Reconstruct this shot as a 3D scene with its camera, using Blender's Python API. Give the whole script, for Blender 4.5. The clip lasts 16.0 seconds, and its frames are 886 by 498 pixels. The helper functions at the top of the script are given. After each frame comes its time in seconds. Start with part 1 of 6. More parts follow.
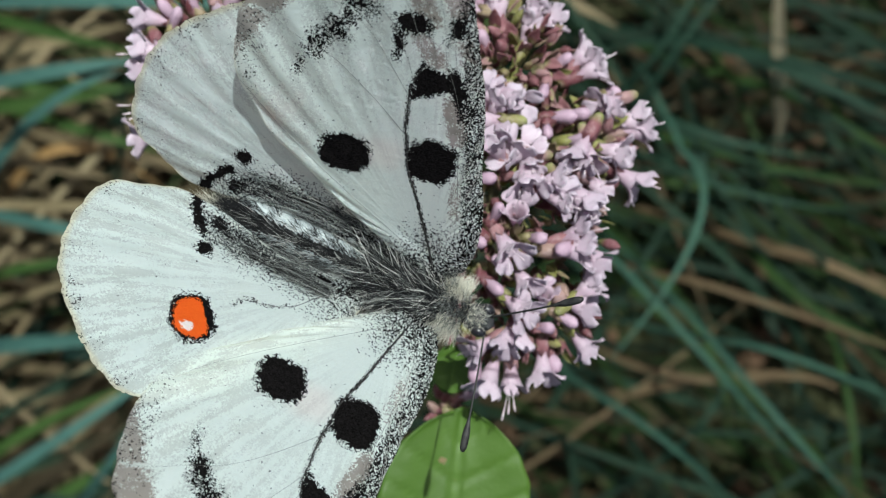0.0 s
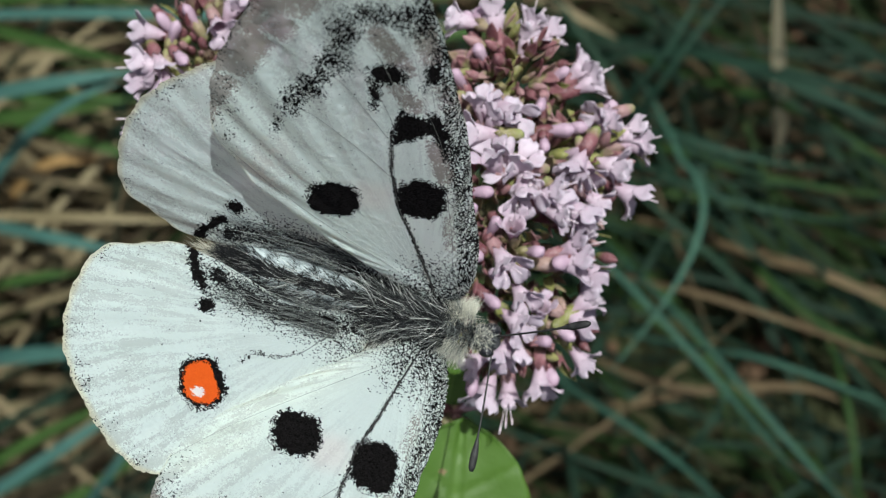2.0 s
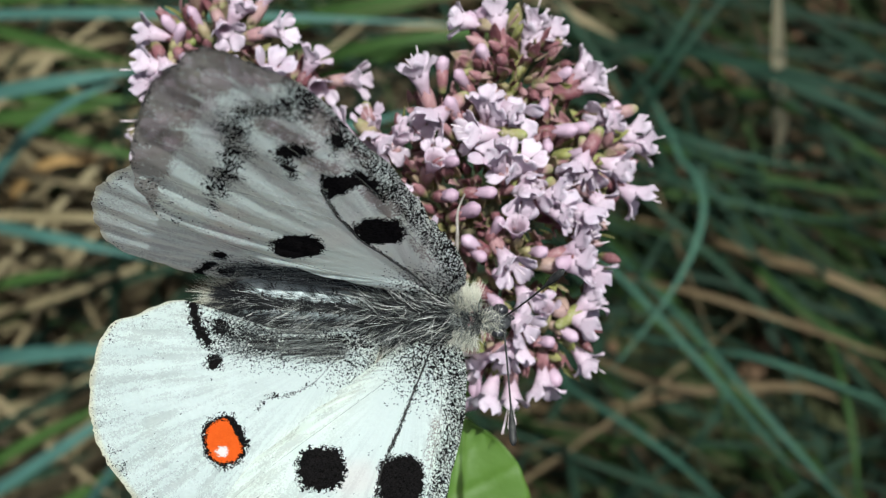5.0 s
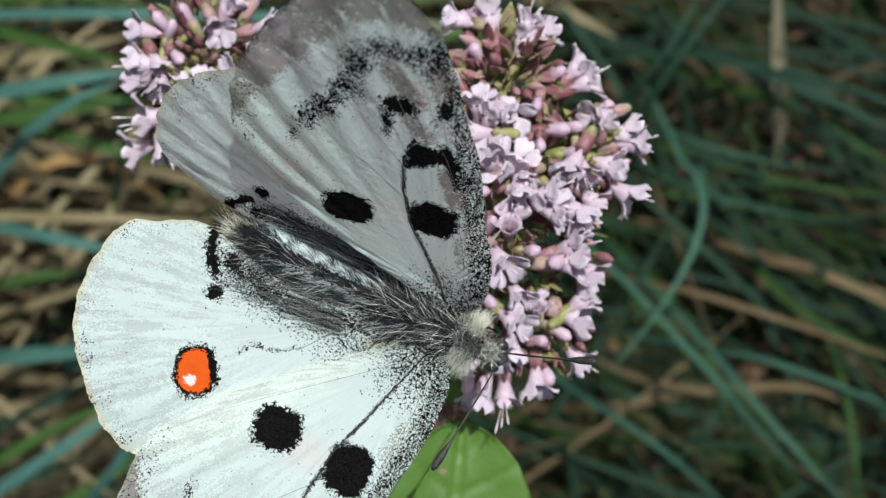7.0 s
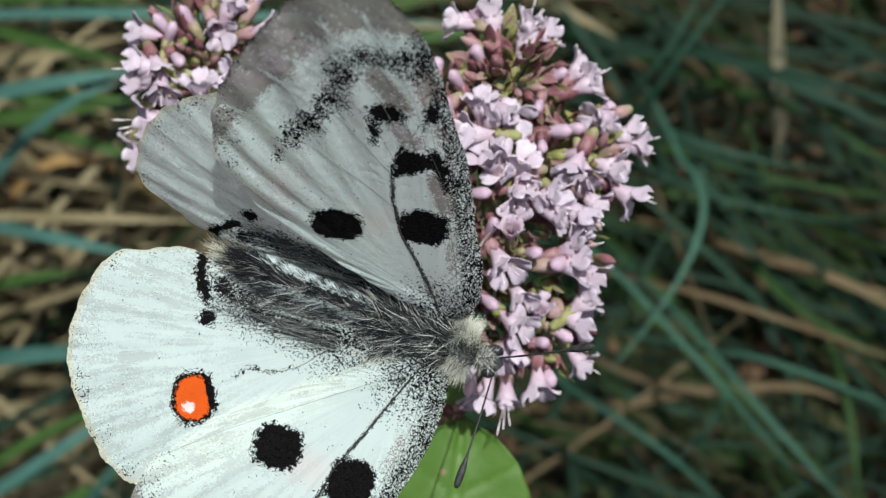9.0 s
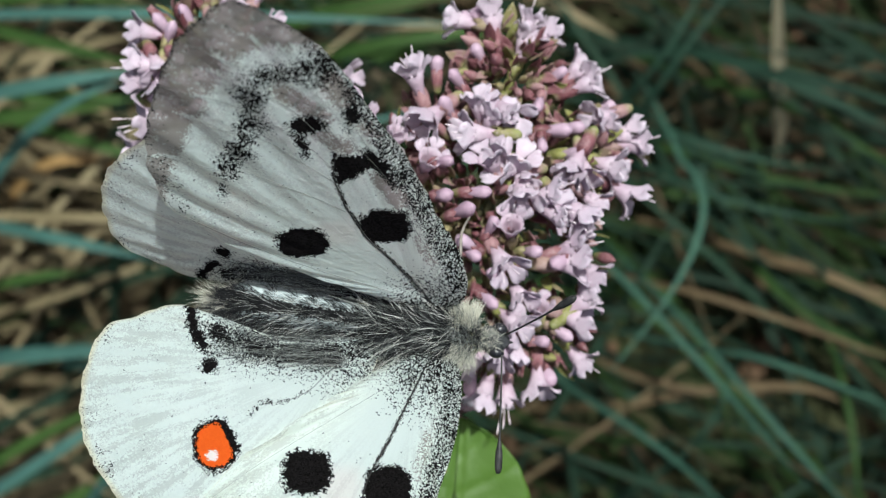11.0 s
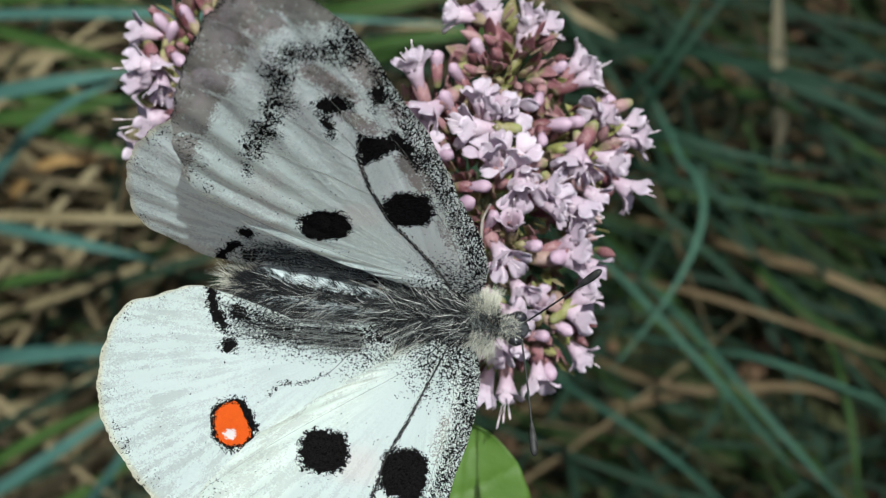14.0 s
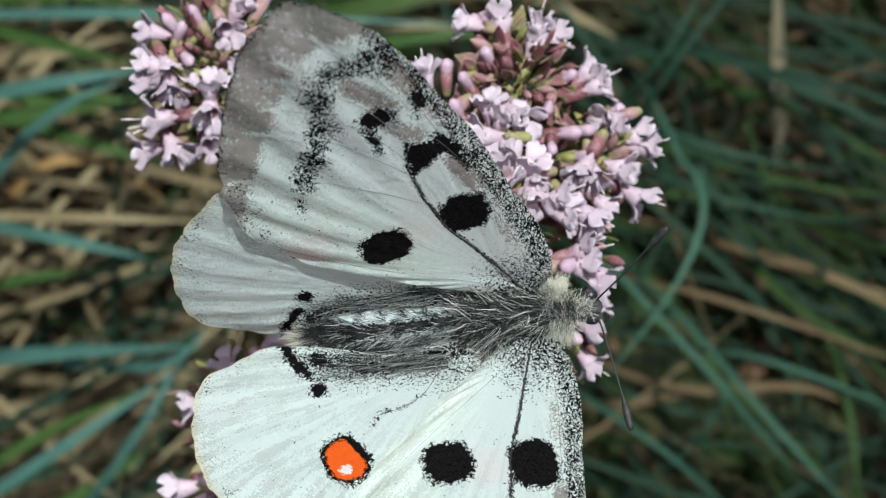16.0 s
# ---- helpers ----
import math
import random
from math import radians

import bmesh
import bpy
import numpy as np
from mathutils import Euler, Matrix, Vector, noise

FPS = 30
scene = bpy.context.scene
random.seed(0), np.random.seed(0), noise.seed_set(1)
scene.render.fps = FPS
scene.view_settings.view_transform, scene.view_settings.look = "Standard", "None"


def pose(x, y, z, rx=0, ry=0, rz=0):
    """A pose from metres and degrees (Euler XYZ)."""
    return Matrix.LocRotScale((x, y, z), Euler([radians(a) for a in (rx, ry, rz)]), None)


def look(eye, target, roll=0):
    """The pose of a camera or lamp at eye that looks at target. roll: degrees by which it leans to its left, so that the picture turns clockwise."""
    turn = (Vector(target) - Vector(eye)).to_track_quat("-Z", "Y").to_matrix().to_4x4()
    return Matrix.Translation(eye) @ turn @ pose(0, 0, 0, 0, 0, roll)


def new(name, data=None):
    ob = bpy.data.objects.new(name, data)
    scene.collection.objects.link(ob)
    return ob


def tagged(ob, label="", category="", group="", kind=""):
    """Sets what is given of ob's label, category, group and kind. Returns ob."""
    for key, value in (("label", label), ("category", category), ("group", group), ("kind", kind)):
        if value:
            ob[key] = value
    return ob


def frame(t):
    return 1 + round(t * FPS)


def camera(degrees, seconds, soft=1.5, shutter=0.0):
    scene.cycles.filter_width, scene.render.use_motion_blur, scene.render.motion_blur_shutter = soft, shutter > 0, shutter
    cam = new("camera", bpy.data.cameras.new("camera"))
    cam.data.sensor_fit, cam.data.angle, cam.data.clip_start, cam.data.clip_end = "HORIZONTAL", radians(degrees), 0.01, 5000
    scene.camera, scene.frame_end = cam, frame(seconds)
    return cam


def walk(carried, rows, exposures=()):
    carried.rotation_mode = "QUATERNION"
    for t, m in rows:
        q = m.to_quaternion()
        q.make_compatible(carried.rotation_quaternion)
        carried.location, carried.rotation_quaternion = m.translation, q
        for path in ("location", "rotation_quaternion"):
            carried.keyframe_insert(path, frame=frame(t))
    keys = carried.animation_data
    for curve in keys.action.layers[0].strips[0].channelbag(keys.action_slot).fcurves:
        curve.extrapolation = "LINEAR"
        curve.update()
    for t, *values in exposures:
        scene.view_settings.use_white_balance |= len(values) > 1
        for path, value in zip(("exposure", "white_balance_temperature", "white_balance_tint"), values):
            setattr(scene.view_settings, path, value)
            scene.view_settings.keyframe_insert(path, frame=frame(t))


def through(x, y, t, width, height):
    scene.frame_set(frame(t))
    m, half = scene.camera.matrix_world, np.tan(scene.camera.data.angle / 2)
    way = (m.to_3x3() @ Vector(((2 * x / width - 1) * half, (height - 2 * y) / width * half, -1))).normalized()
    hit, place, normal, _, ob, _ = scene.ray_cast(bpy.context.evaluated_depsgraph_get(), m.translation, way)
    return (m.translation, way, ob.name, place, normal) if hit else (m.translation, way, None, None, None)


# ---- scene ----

MM = 0.001
EYE = 0.42

# ---- camera: looks straight down, settles a little in the first two seconds ----
cam = camera(40, 16.0, soft=1.0)
cam.data.dof.use_dof = True
cam.data.dof.focus_distance = 0.108
cam.data.dof.aperture_fstop = 34
walk(cam, [(0.0, pose(0, 0, EYE, -0.519)), (0.5, pose(0, 0, EYE, -0.319)), (1.0, pose(0, 0, EYE, -0.160)),
           (1.5, pose(0, 0, EYE, -0.053)), (2.0, pose(0, 0, EYE)), (16.0, pose(0, 0, EYE))],
     exposures=[(0.0, 0.18, 6050, 2), (2.5, 0.17, 6050, 2), (4.0, 0.46, 6050, 2), (6.3, 0.36, 6050, 2), (9.0, 0.30, 6050, 2), (12.5, 0.32, 6050, 2), (13.4, 0.24, 6050, 2), (14.4, 0.30, 6050, 2), (15.5, 0.26, 6050, 2), (16.0, 0.34, 6050, 2)])

# ---- daylight: high sun, clear sky ----
SUN_UP, SUN_TURN = radians(65.5), radians(24)
world = bpy.data.worlds.new("sky")
scene.world = world
world.use_nodes = True
wn = world.node_tree.nodes
sky = wn.new("ShaderNodeTexSky")
sky.sky_type = 'NISHITA'
sky.sun_disc = False
sky.sun_elevation = SUN_UP
sky.sun_rotation = SUN_TURN
sky.dust_density = 6.0
sky.air_density = 0.5
sky.ozone_density = 0.6
world.node_tree.links.new(sky.outputs[0], wn["Background"].inputs[0])
wn["Background"].inputs[1].default_value = 0.092
sun_data = bpy.data.lights.new("sun", 'SUN')
sun_data.energy = 5.0
sun_data.angle = radians(0.53)
sun_data.color = (1.0, 0.978, 0.91)
sun = new("sun", sun_data)
towards = Vector((math.sin(SUN_TURN) * math.cos(SUN_UP), math.cos(SUN_TURN) * math.cos(SUN_UP), math.sin(SUN_UP)))
sun.matrix_basis = look((0, 0, 3), Vector((0, 0, 3)) - towards)


# ---- materials ----
class Nodes:
    """A short way to write a node material."""

    def __init__(self, name):
        self.mat = bpy.data.materials.new(name)
        self.mat.use_nodes = True
        self.tree = self.mat.node_tree
        self.bsdf = self.tree.nodes["Principled BSDF"]
        self.out = self.tree.nodes["Material Output"]

    def node(self, kind, **values):
        n = self.tree.nodes.new(kind)
        for key, value in values.items():
            if key == "operation":
                n.operation = value
            elif key == "data_type":
                n.data_type = value
            elif key == "attribute_name":
                n.attribute_name = value
            else:
                n.inputs[key.replace("_", " ")].default_value = value
        return n

    def link(self, a, b):
        self.tree.links.new(a, b)

    def coords(self):
        return self.node("ShaderNodeTexCoord").outputs["Object"]

    def noise(self, vec, scale, detail=3.0, rough=0.55):
        n = self.node("ShaderNodeTexNoise", Scale=scale, Detail=detail, Roughness=rough)
        self.link(vec, n.inputs["Vector"])
        return n.outputs["Fac"]

    def math(self, op, a, b=None, clamp=False):
        n = self.node("ShaderNodeMath", operation=op)
        n.use_clamp = clamp
        for i, v in enumerate((a, b)):
            if v is None:
                continue
            if isinstance(v, (int, float)):
                n.inputs[i].default_value = v
            else:
                self.link(v, n.inputs[i])
        return n.outputs[0]

    def mix(self, fac, a, b):
        n = self.node("ShaderNodeMix", data_type='RGBA')
        for sock, v in ((n.inputs[0], fac), (n.inputs[6], a), (n.inputs[7], b)):
            if isinstance(v, (int, float)):
                sock.default_value = v
            elif isinstance(v, tuple):
                sock.default_value = (*v, 1)
            else:
                self.link(v, sock)
        return n.outputs[2]

    def ramp(self, fac, *stops):
        n = self.node("ShaderNodeValToRGB")
        el = n.color_ramp.elements
        while len(el) < len(stops):
            el.new(0.5)
        for e, (p, c) in zip(el, stops):
            e.position = p
            e.color = (*c, 1)
        self.link(fac, n.inputs[0])
        return n.outputs[0]

    def bump(self, height, dist, strength=0.6):
        n = self.node("ShaderNodeBump", Strength=strength, Distance=dist)
        self.link(height, n.inputs["Height"])
        return n.outputs[0]

    def attr(self, name):
        return self.node("ShaderNodeAttribute", attribute_name=name).outputs["Fac"]

    def rand(self):
        return self.node("ShaderNodeObjectInfo").outputs["Random"]

    def island(self):
        return self.node("ShaderNodeNewGeometry").outputs["Random Per Island"]

    def thin(self, colour, through, normal=None):
        """Lets part of the light through a thin sheet."""
        t = self.node("ShaderNodeBsdfTranslucent")
        if isinstance(colour, tuple):
            t.inputs[0].default_value = (*colour, 1)
        else:
            self.link(colour, t.inputs[0])
        m = self.node("ShaderNodeMixShader", Fac=through)
        self.link(self.bsdf.outputs[0], m.inputs[1])
        self.link(t.outputs[0], m.inputs[2])
        self.link(m.outputs[0], self.out.inputs[0])
        return m


def set_bsdf(k, rough, spec=0.4):
    k.bsdf.inputs["Roughness"].default_value = rough
    k.bsdf.inputs["Specular IOR Level"].default_value = spec


def wing_material(name, eyespot):
    k = Nodes(name)
    v = k.coords()
    wobble = k.node("ShaderNodeTexNoise", Scale=4600.0, Detail=1.0)
    k.link(v, wobble.inputs["Vector"])
    shift = k.node("ShaderNodeVectorMath", operation='MULTIPLY_ADD')
    shift.inputs[1].default_value = (0.00034, 0.00034, 0.00034)
    k.link(wobble.outputs["Color"], shift.inputs[0])
    k.link(v, shift.inputs[2])
    fine = k.node("ShaderNodeTexVoronoi", Scale=9200.0)
    k.link(shift.outputs[0], fine.inputs["Vector"])
    polar = k.node("ShaderNodeCombineXYZ")
    k.link(k.math('MULTIPLY', k.attr("fan"), 15.0), polar.inputs[0])
    k.link(k.math('MULTIPLY', k.attr("out"), 2.2), polar.inputs[1])
    tongues = k.node("ShaderNodeCombineXYZ")
    k.link(k.math('MULTIPLY', k.attr("fan"), 24.0), tongues.inputs[0])
    k.link(k.math('MULTIPLY', k.attr("out"), 5.0), tongues.inputs[1])
    streak = k.noise(polar.outputs[0], 1.0, 2)
    chance = k.node("ShaderNodeSeparateColor")
    k.link(fine.outputs["Color"], chance.inputs[0])
    grain = k.math('SUBTRACT', chance.outputs[0], 0.5)
    ragged = k.math('SUBTRACT', k.noise(v, 1500, 4), 0.5)
    edge = k.math('ADD', k.math('MULTIPLY', grain, 0.52), k.math('MULTIPLY', ragged, 1.25))
    spot = k.math('GREATER_THAN', k.math('ADD', k.attr("spot"), edge), 0.0)
    patchy = k.math('MULTIPLY', k.attr("dust"), k.math('ADD', 0.35, k.math('MULTIPLY', k.noise(v, 620, 3), 1.3)))
    dust = k.math('LESS_THAN', chance.outputs[1], patchy)
    dark = k.math('MAXIMUM', spot, dust)
    pale = k.mix(k.noise(v, 260, 4), (0.63, 0.745, 0.765), (0.73, 0.84, 0.865))
    # worn patches between the pleats, where the scales are sparse
    bare = k.math('ADD', k.attr("glass"), k.math('ADD', k.math('MULTIPLY', k.math('SUBTRACT', k.noise(tongues.outputs[0], 1.0, 2), 0.5), 0.5), k.math('ADD', k.math('MULTIPLY', grain, 0.95), k.math('MULTIPLY', ragged, 1.1))))
    bare = k.math('MULTIPLY', k.math('MULTIPLY', k.math('SUBTRACT', bare, 0.42), 5.0, True), k.math('MULTIPLY', k.attr("glass"), 4.0, True))
    wear = k.math('ADD', k.math('MULTIPLY', k.noise(tongues.outputs[0], 0.9, 2), 0.85), k.math('ADD', k.math('MULTIPLY', k.noise(v, 520, 3), 0.35), k.math('MULTIPLY', grain, 0.2)))
    sparse = k.math('MULTIPLY', k.math('MULTIPLY', k.math('SUBTRACT', wear, 0.56), 8.0, True), k.math('SUBTRACT', k.math('MULTIPLY', k.attr("out"), 1.6), 0.25, True))
    pale = k.mix(k.math('MULTIPLY', sparse, 0.46), pale, (0.50, 0.55, 0.52))
    pale = k.mix(k.math('MULTIPLY', chance.outputs[2], 0.16), pale, (0.50, 0.56, 0.54))
    pale = k.mix(k.attr("rim"), pale, (0.62, 0.58, 0.40))
    pale = k.mix(k.attr("blush"), pale, (0.74, 0.50, 0.50))
    pale = k.mix(bare, pale, (0.33, 0.31, 0.295))
    ink = k.mix(chance.outputs[0], (0.004, 0.004, 0.004), (0.016, 0.014, 0.015))
    col = k.mix(dark, pale, ink)
    if eyespot:
        red = k.math('GREATER_THAN', k.math('ADD', k.attr("red"), k.math('MULTIPLY', edge, 0.55)), 0.0)
        white = k.math('GREATER_THAN', k.math('ADD', k.attr("pupil"), k.math('MULTIPLY', edge, 0.6)), 0.0)
        col = k.mix(red, col, k.mix(chance.outputs[2], (0.78, 0.095, 0.012), (0.88, 0.15, 0.02)))
        col = k.mix(white, col, (0.88, 0.84, 0.82))
    k.link(col, k.bsdf.inputs["Base Color"])
    set_bsdf(k, 0.40, 0.5)
    k.link(k.math('MULTIPLY', k.math('SUBTRACT', 1.0, k.math('MAXIMUM', dark, bare)), 0.7), k.bsdf.inputs["Sheen Weight"])
    k.bsdf.inputs["Sheen Roughness"].default_value = 0.45
    k.bsdf.inputs["Sheen Tint"].default_value = (1.0, 1.0, 0.93, 1)
    k.link(k.math('SUBTRACT', 0.5, k.math('MULTIPLY', k.math('MAXIMUM', dark, k.math('MULTIPLY', k.math('MAXIMUM', sparse, bare), 0.7)), 0.5)), k.bsdf.inputs["Specular IOR Level"])
    lift = k.math('ADD', k.math('MULTIPLY', chance.outputs[0], 0.5), k.math('ADD', k.math('MULTIPLY', k.noise(v, 1500, 4), 1.5), k.math('MULTIPLY', streak, 1.3)))
    k.link(k.bump(lift, 0.00017, 0.8), k.bsdf.inputs["Normal"])
    glow = k.mix(dark, k.mix(bare, k.mix(sparse, (0.98, 0.97, 0.79), (0.64, 0.58, 0.48)), (0.38, 0.32, 0.27)), ink)
    if eyespot:
        glow = k.mix(red, glow, (0.85, 0.2, 0.08))
    m = k.thin(glow, 0.55)
    clear = k.node("ShaderNodeBsdfTransparent")
    top = k.node("ShaderNodeMixShader")
    see = k.math('MULTIPLY', k.math('ADD', k.math('MULTIPLY', sparse, 0.04), k.math('ADD', 0.055, k.math('MULTIPLY', bare, 0.02))), k.math('SUBTRACT', 1.0, dark))
    k.link(see, top.inputs[0])
    k.link(m.outputs[0], top.inputs[1])
    k.link(clear.outputs[0], top.inputs[2])
    k.link(top.outputs[0], k.out.inputs[0])
    return k.mat


def simple(name, dark, light, scale, rough=0.6, bump=0.0, through=0.0, spec=0.4, own=0.0, island=0.0):
    """Two tones broken up by noise; own or island shifts the tone from piece to piece."""
    k = Nodes(name)
    v = k.coords()
    n = k.noise(v, scale, 4)
    fac = k.math('MULTIPLY_ADD', n, 1.6)
    fac.node.inputs[2].default_value = -0.3
    if own:
        fac = k.math('ADD', k.math('MULTIPLY', fac, 1 - own), k.math('MULTIPLY', k.rand(), own), True)
    if island:
        fac = k.math('ADD', k.math('MULTIPLY', fac, 1 - island), k.math('MULTIPLY', k.island(), island), True)
    col = k.mix(fac, dark, light)
    k.link(col, k.bsdf.inputs["Base Color"])
    set_bsdf(k, rough, spec)
    if bump:
        k.link(k.bump(k.noise(v, scale * 3, 4), bump), k.bsdf.inputs["Normal"])
    if through:
        k.thin(col, through)
    return k.mat


def petal_material():
    k = Nodes("petal")
    v = k.coords()
    sep = k.node("ShaderNodeSeparateXYZ")
    k.link(v, sep.inputs[0])
    along = k.math('MULTIPLY', sep.outputs[2], 210.0, True)
    tone = k.mix(k.rand(), (0.49, 0.44, 0.52), (0.66, 0.60, 0.675))
    base = k.mix(k.rand(), (0.47, 0.29, 0.37), (0.58, 0.41, 0.49))
    streak = k.noise(v, 1400, 3)
    col = k.mix(along, base, tone)
    col = k.mix(k.math('MULTIPLY', k.math('SUBTRACT', k.noise(v, 2600, 2), 0.56, True), 3.2, True), col, (0.47, 0.29, 0.43))
    col = k.mix(k.math('MULTIPLY', streak, 0.30), col, (0.56, 0.40, 0.51))
    k.link(col, k.bsdf.inputs["Base Color"])
    set_bsdf(k, 0.5, 0.35)
    k.bsdf.inputs["Sheen Weight"].default_value = 0.1
    k.link(k.bump(streak, 0.0002, 0.7), k.bsdf.inputs["Normal"])
    k.thin(col, 0.4)
    return k.mat


def calyx_material():
    k = Nodes("calyx")
    v = k.coords()
    n = k.noise(v, 700, 4)
    hue = k.ramp(k.rand(), (0.0, (0.15, 0.05, 0.06)), (0.4, (0.25, 0.105, 0.12)), (0.72, (0.37, 0.22, 0.23)), (0.95, (0.25, 0.25, 0.08)))
    sep = k.node("ShaderNodeSeparateXYZ")
    k.link(v, sep.inputs[0])
    tip = k.math('ADD', k.math('MULTIPLY', sep.outputs[2], 700.0), k.math('SUBTRACT', k.math('MULTIPLY', n, 0.9), 0.28), True)
    col = k.mix(tip, k.mix(k.rand(), (0.22, 0.29, 0.07), (0.34, 0.36, 0.14)), hue)
    col = k.mix(k.math('MULTIPLY', k.math('SUBTRACT', k.noise(v, 2200, 3), 0.5, True), 1.6, True), col, (0.50, 0.40, 0.42))
    k.link(col, k.bsdf.inputs["Base Color"])
    set_bsdf(k, 0.55, 0.35)
    k.link(k.bump(k.noise(v, 2600, 3), 0.0001, 0.6), k.bsdf.inputs["Normal"])
    k.thin(col, 0.32)
    return k.mat


def leaf_material():
    k = Nodes("leaf")
    v = k.coords()
    col = k.mix(k.noise(v, 130, 4), (0.046, 0.098, 0.010), (0.080, 0.158, 0.021))
    col = k.mix(k.math('MULTIPLY', k.attr("vein"), 0.3), col, (0.12, 0.22, 0.045))
    col = k.mix(k.math('GREATER_THAN', k.math('ADD', k.attr("blot"), k.math('MULTIPLY', k.math('SUBTRACT', k.noise(v, 900, 3), 0.5), 0.7)), 0.0), col, (0.17, 0.13, 0.06))
    k.link(col, k.bsdf.inputs["Base Color"])
    set_bsdf(k, 0.5, 0.35)
    k.link(k.bump(k.noise(v, 900, 4), 0.00015, 0.5), k.bsdf.inputs["Normal"])
    k.thin(col, 0.3)
    return k.mat


def soil_material():
    k = Nodes("soil")
    v = k.coords()
    col = k.ramp(k.noise(v, 40, 6, 0.65), (0.25, (0.045, 0.034, 0.024)), (0.5, (0.095, 0.073, 0.051)), (0.75, (0.16, 0.125, 0.09)))
    # shade on the +x side put into the soil colour; moss patches elsewhere
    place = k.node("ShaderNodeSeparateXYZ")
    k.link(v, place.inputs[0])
    # further out the shaded and the dry tone break up into large patches
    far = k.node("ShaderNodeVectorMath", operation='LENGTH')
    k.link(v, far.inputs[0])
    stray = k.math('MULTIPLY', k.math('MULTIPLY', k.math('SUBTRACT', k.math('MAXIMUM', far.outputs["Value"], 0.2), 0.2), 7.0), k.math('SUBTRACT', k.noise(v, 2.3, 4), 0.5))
    east_shade = k.math('MULTIPLY', k.math('ADD', k.math('ADD', place.outputs[0], 0.035), stray), 22.0, True)
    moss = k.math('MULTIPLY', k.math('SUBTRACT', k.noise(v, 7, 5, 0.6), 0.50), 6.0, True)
    shaded_moss = k.ramp(k.noise(v, 60, 5, 0.65), (0.3, (0.012, 0.011, 0.007)), (0.55, (0.030, 0.034, 0.014)), (0.8, (0.065, 0.058, 0.032)))
    col = k.mix(k.math('MAXIMUM', k.math('MULTIPLY', moss, 0.5), east_shade), col, shaded_moss)
    k.link(col, k.bsdf.inputs["Base Color"])
    set_bsdf(k, 0.95, 0.15)
    k.link(k.bump(k.noise(v, 160, 6), 0.004, 0.9), k.bsdf.inputs["Normal"])
    return k.mat


FOREWING = wing_material("forewing_scales", False)
HINDWING = wing_material("hindwing_scales", True)
CUTICLE = simple("black_cuticle", (0.010, 0.010, 0.012), (0.05, 0.05, 0.055), 900, 0.5, 0.0001)
ABDOMEN = simple("abdomen_skin", (0.008, 0.008, 0.009), (0.05, 0.05, 0.052), 700, 0.6, 0.0001)
SIDE = simple("pale_abdomen_side", (0.16, 0.20, 0.21), (0.50, 0.56, 0.57), 1500, 0.55, 0.0001)
FUR_DARK = simple("dark_fur", (0.003, 0.003, 0.004), (0.022, 0.023, 0.025), 300, 0.5, spec=0.14, island=0.7)
FUR_PALE = simple("grey_fur", (0.30, 0.31, 0.30), (0.80, 0.81, 0.77), 300, 0.4, through=0.2, island=0.8)
FUR_SILVER = simple("silver_fur", (0.028, 0.031, 0.030), (0.28, 0.30, 0.29), 300, 0.42, through=0.15, island=0.85)
FUR_CREAM = simple("cream_fur", (0.40, 0.39, 0.32), (0.76, 0.75, 0.66), 300, 0.45, through=0.35, island=0.8)
EYE_MAT = simple("compound_eye", (0.008, 0.008, 0.01), (0.02, 0.02, 0.025), 3000, 0.3, spec=0.5)
ANTENNA = simple("antenna", (0.006, 0.006, 0.007), (0.045, 0.045, 0.044), 1800, 0.55, spec=0.2)
VEIN = simple("pale_vein", (0.45, 0.48, 0.45), (0.75, 0.78, 0.74), 900, 0.5)
DARK_VEIN = simple("dark_vein", (0.008, 0.008, 0.008), (0.05, 0.047, 0.045), 900, 0.6, spec=0.15)
LEG = simple("leg", (0.08, 0.07, 0.06), (0.26, 0.23, 0.21), 900, 0.5)
PETAL = petal_material()
BUD = simple("bud", (0.38, 0.25, 0.335), (0.53, 0.40, 0.50), 500, 0.5, 0.00008, 0.25, own=0.5)
CALYX = calyx_material()
STAMEN = simple("stamen", (0.46, 0.36, 0.42), (0.66, 0.58, 0.63), 900, 0.5)
STEM = simple("stem", (0.10, 0.13, 0.05), (0.26, 0.18, 0.12), 260, 0.6, 0.0002)
THIN_VEIN = simple("thin_vein", (0.09, 0.09, 0.085), (0.24, 0.24, 0.22), 900, 0.7, spec=0.1)
LEAF = leaf_material()
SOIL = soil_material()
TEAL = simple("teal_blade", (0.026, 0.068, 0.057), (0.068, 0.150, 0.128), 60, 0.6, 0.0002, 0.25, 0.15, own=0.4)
# two darker copies of the teal blade: shade on the +x side as colour
HALF_SHADE_TEAL = simple("half_shade_teal_blade", (0.0176, 0.0469, 0.0331), (0.0450, 0.1000, 0.0706), 60, 0.65, 0.0002, 0.25, 0.12, own=0.4)
SHADED_TEAL = simple("shaded_teal_blade", (0.0094, 0.0252, 0.0156), (0.0232, 0.0539, 0.0349), 60, 0.65, 0.0002, 0.25, 0.12, own=0.4)
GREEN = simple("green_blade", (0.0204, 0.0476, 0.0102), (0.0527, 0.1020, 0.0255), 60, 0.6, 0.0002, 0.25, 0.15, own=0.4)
# the green blade again, dimmed to stand in shade on the +x side
SHADED_GREEN = simple("shaded_green_blade", (0.0125, 0.0286, 0.0072), (0.0321, 0.0666, 0.0178), 60, 0.65, 0.0002, 0.25, 0.12, own=0.4)
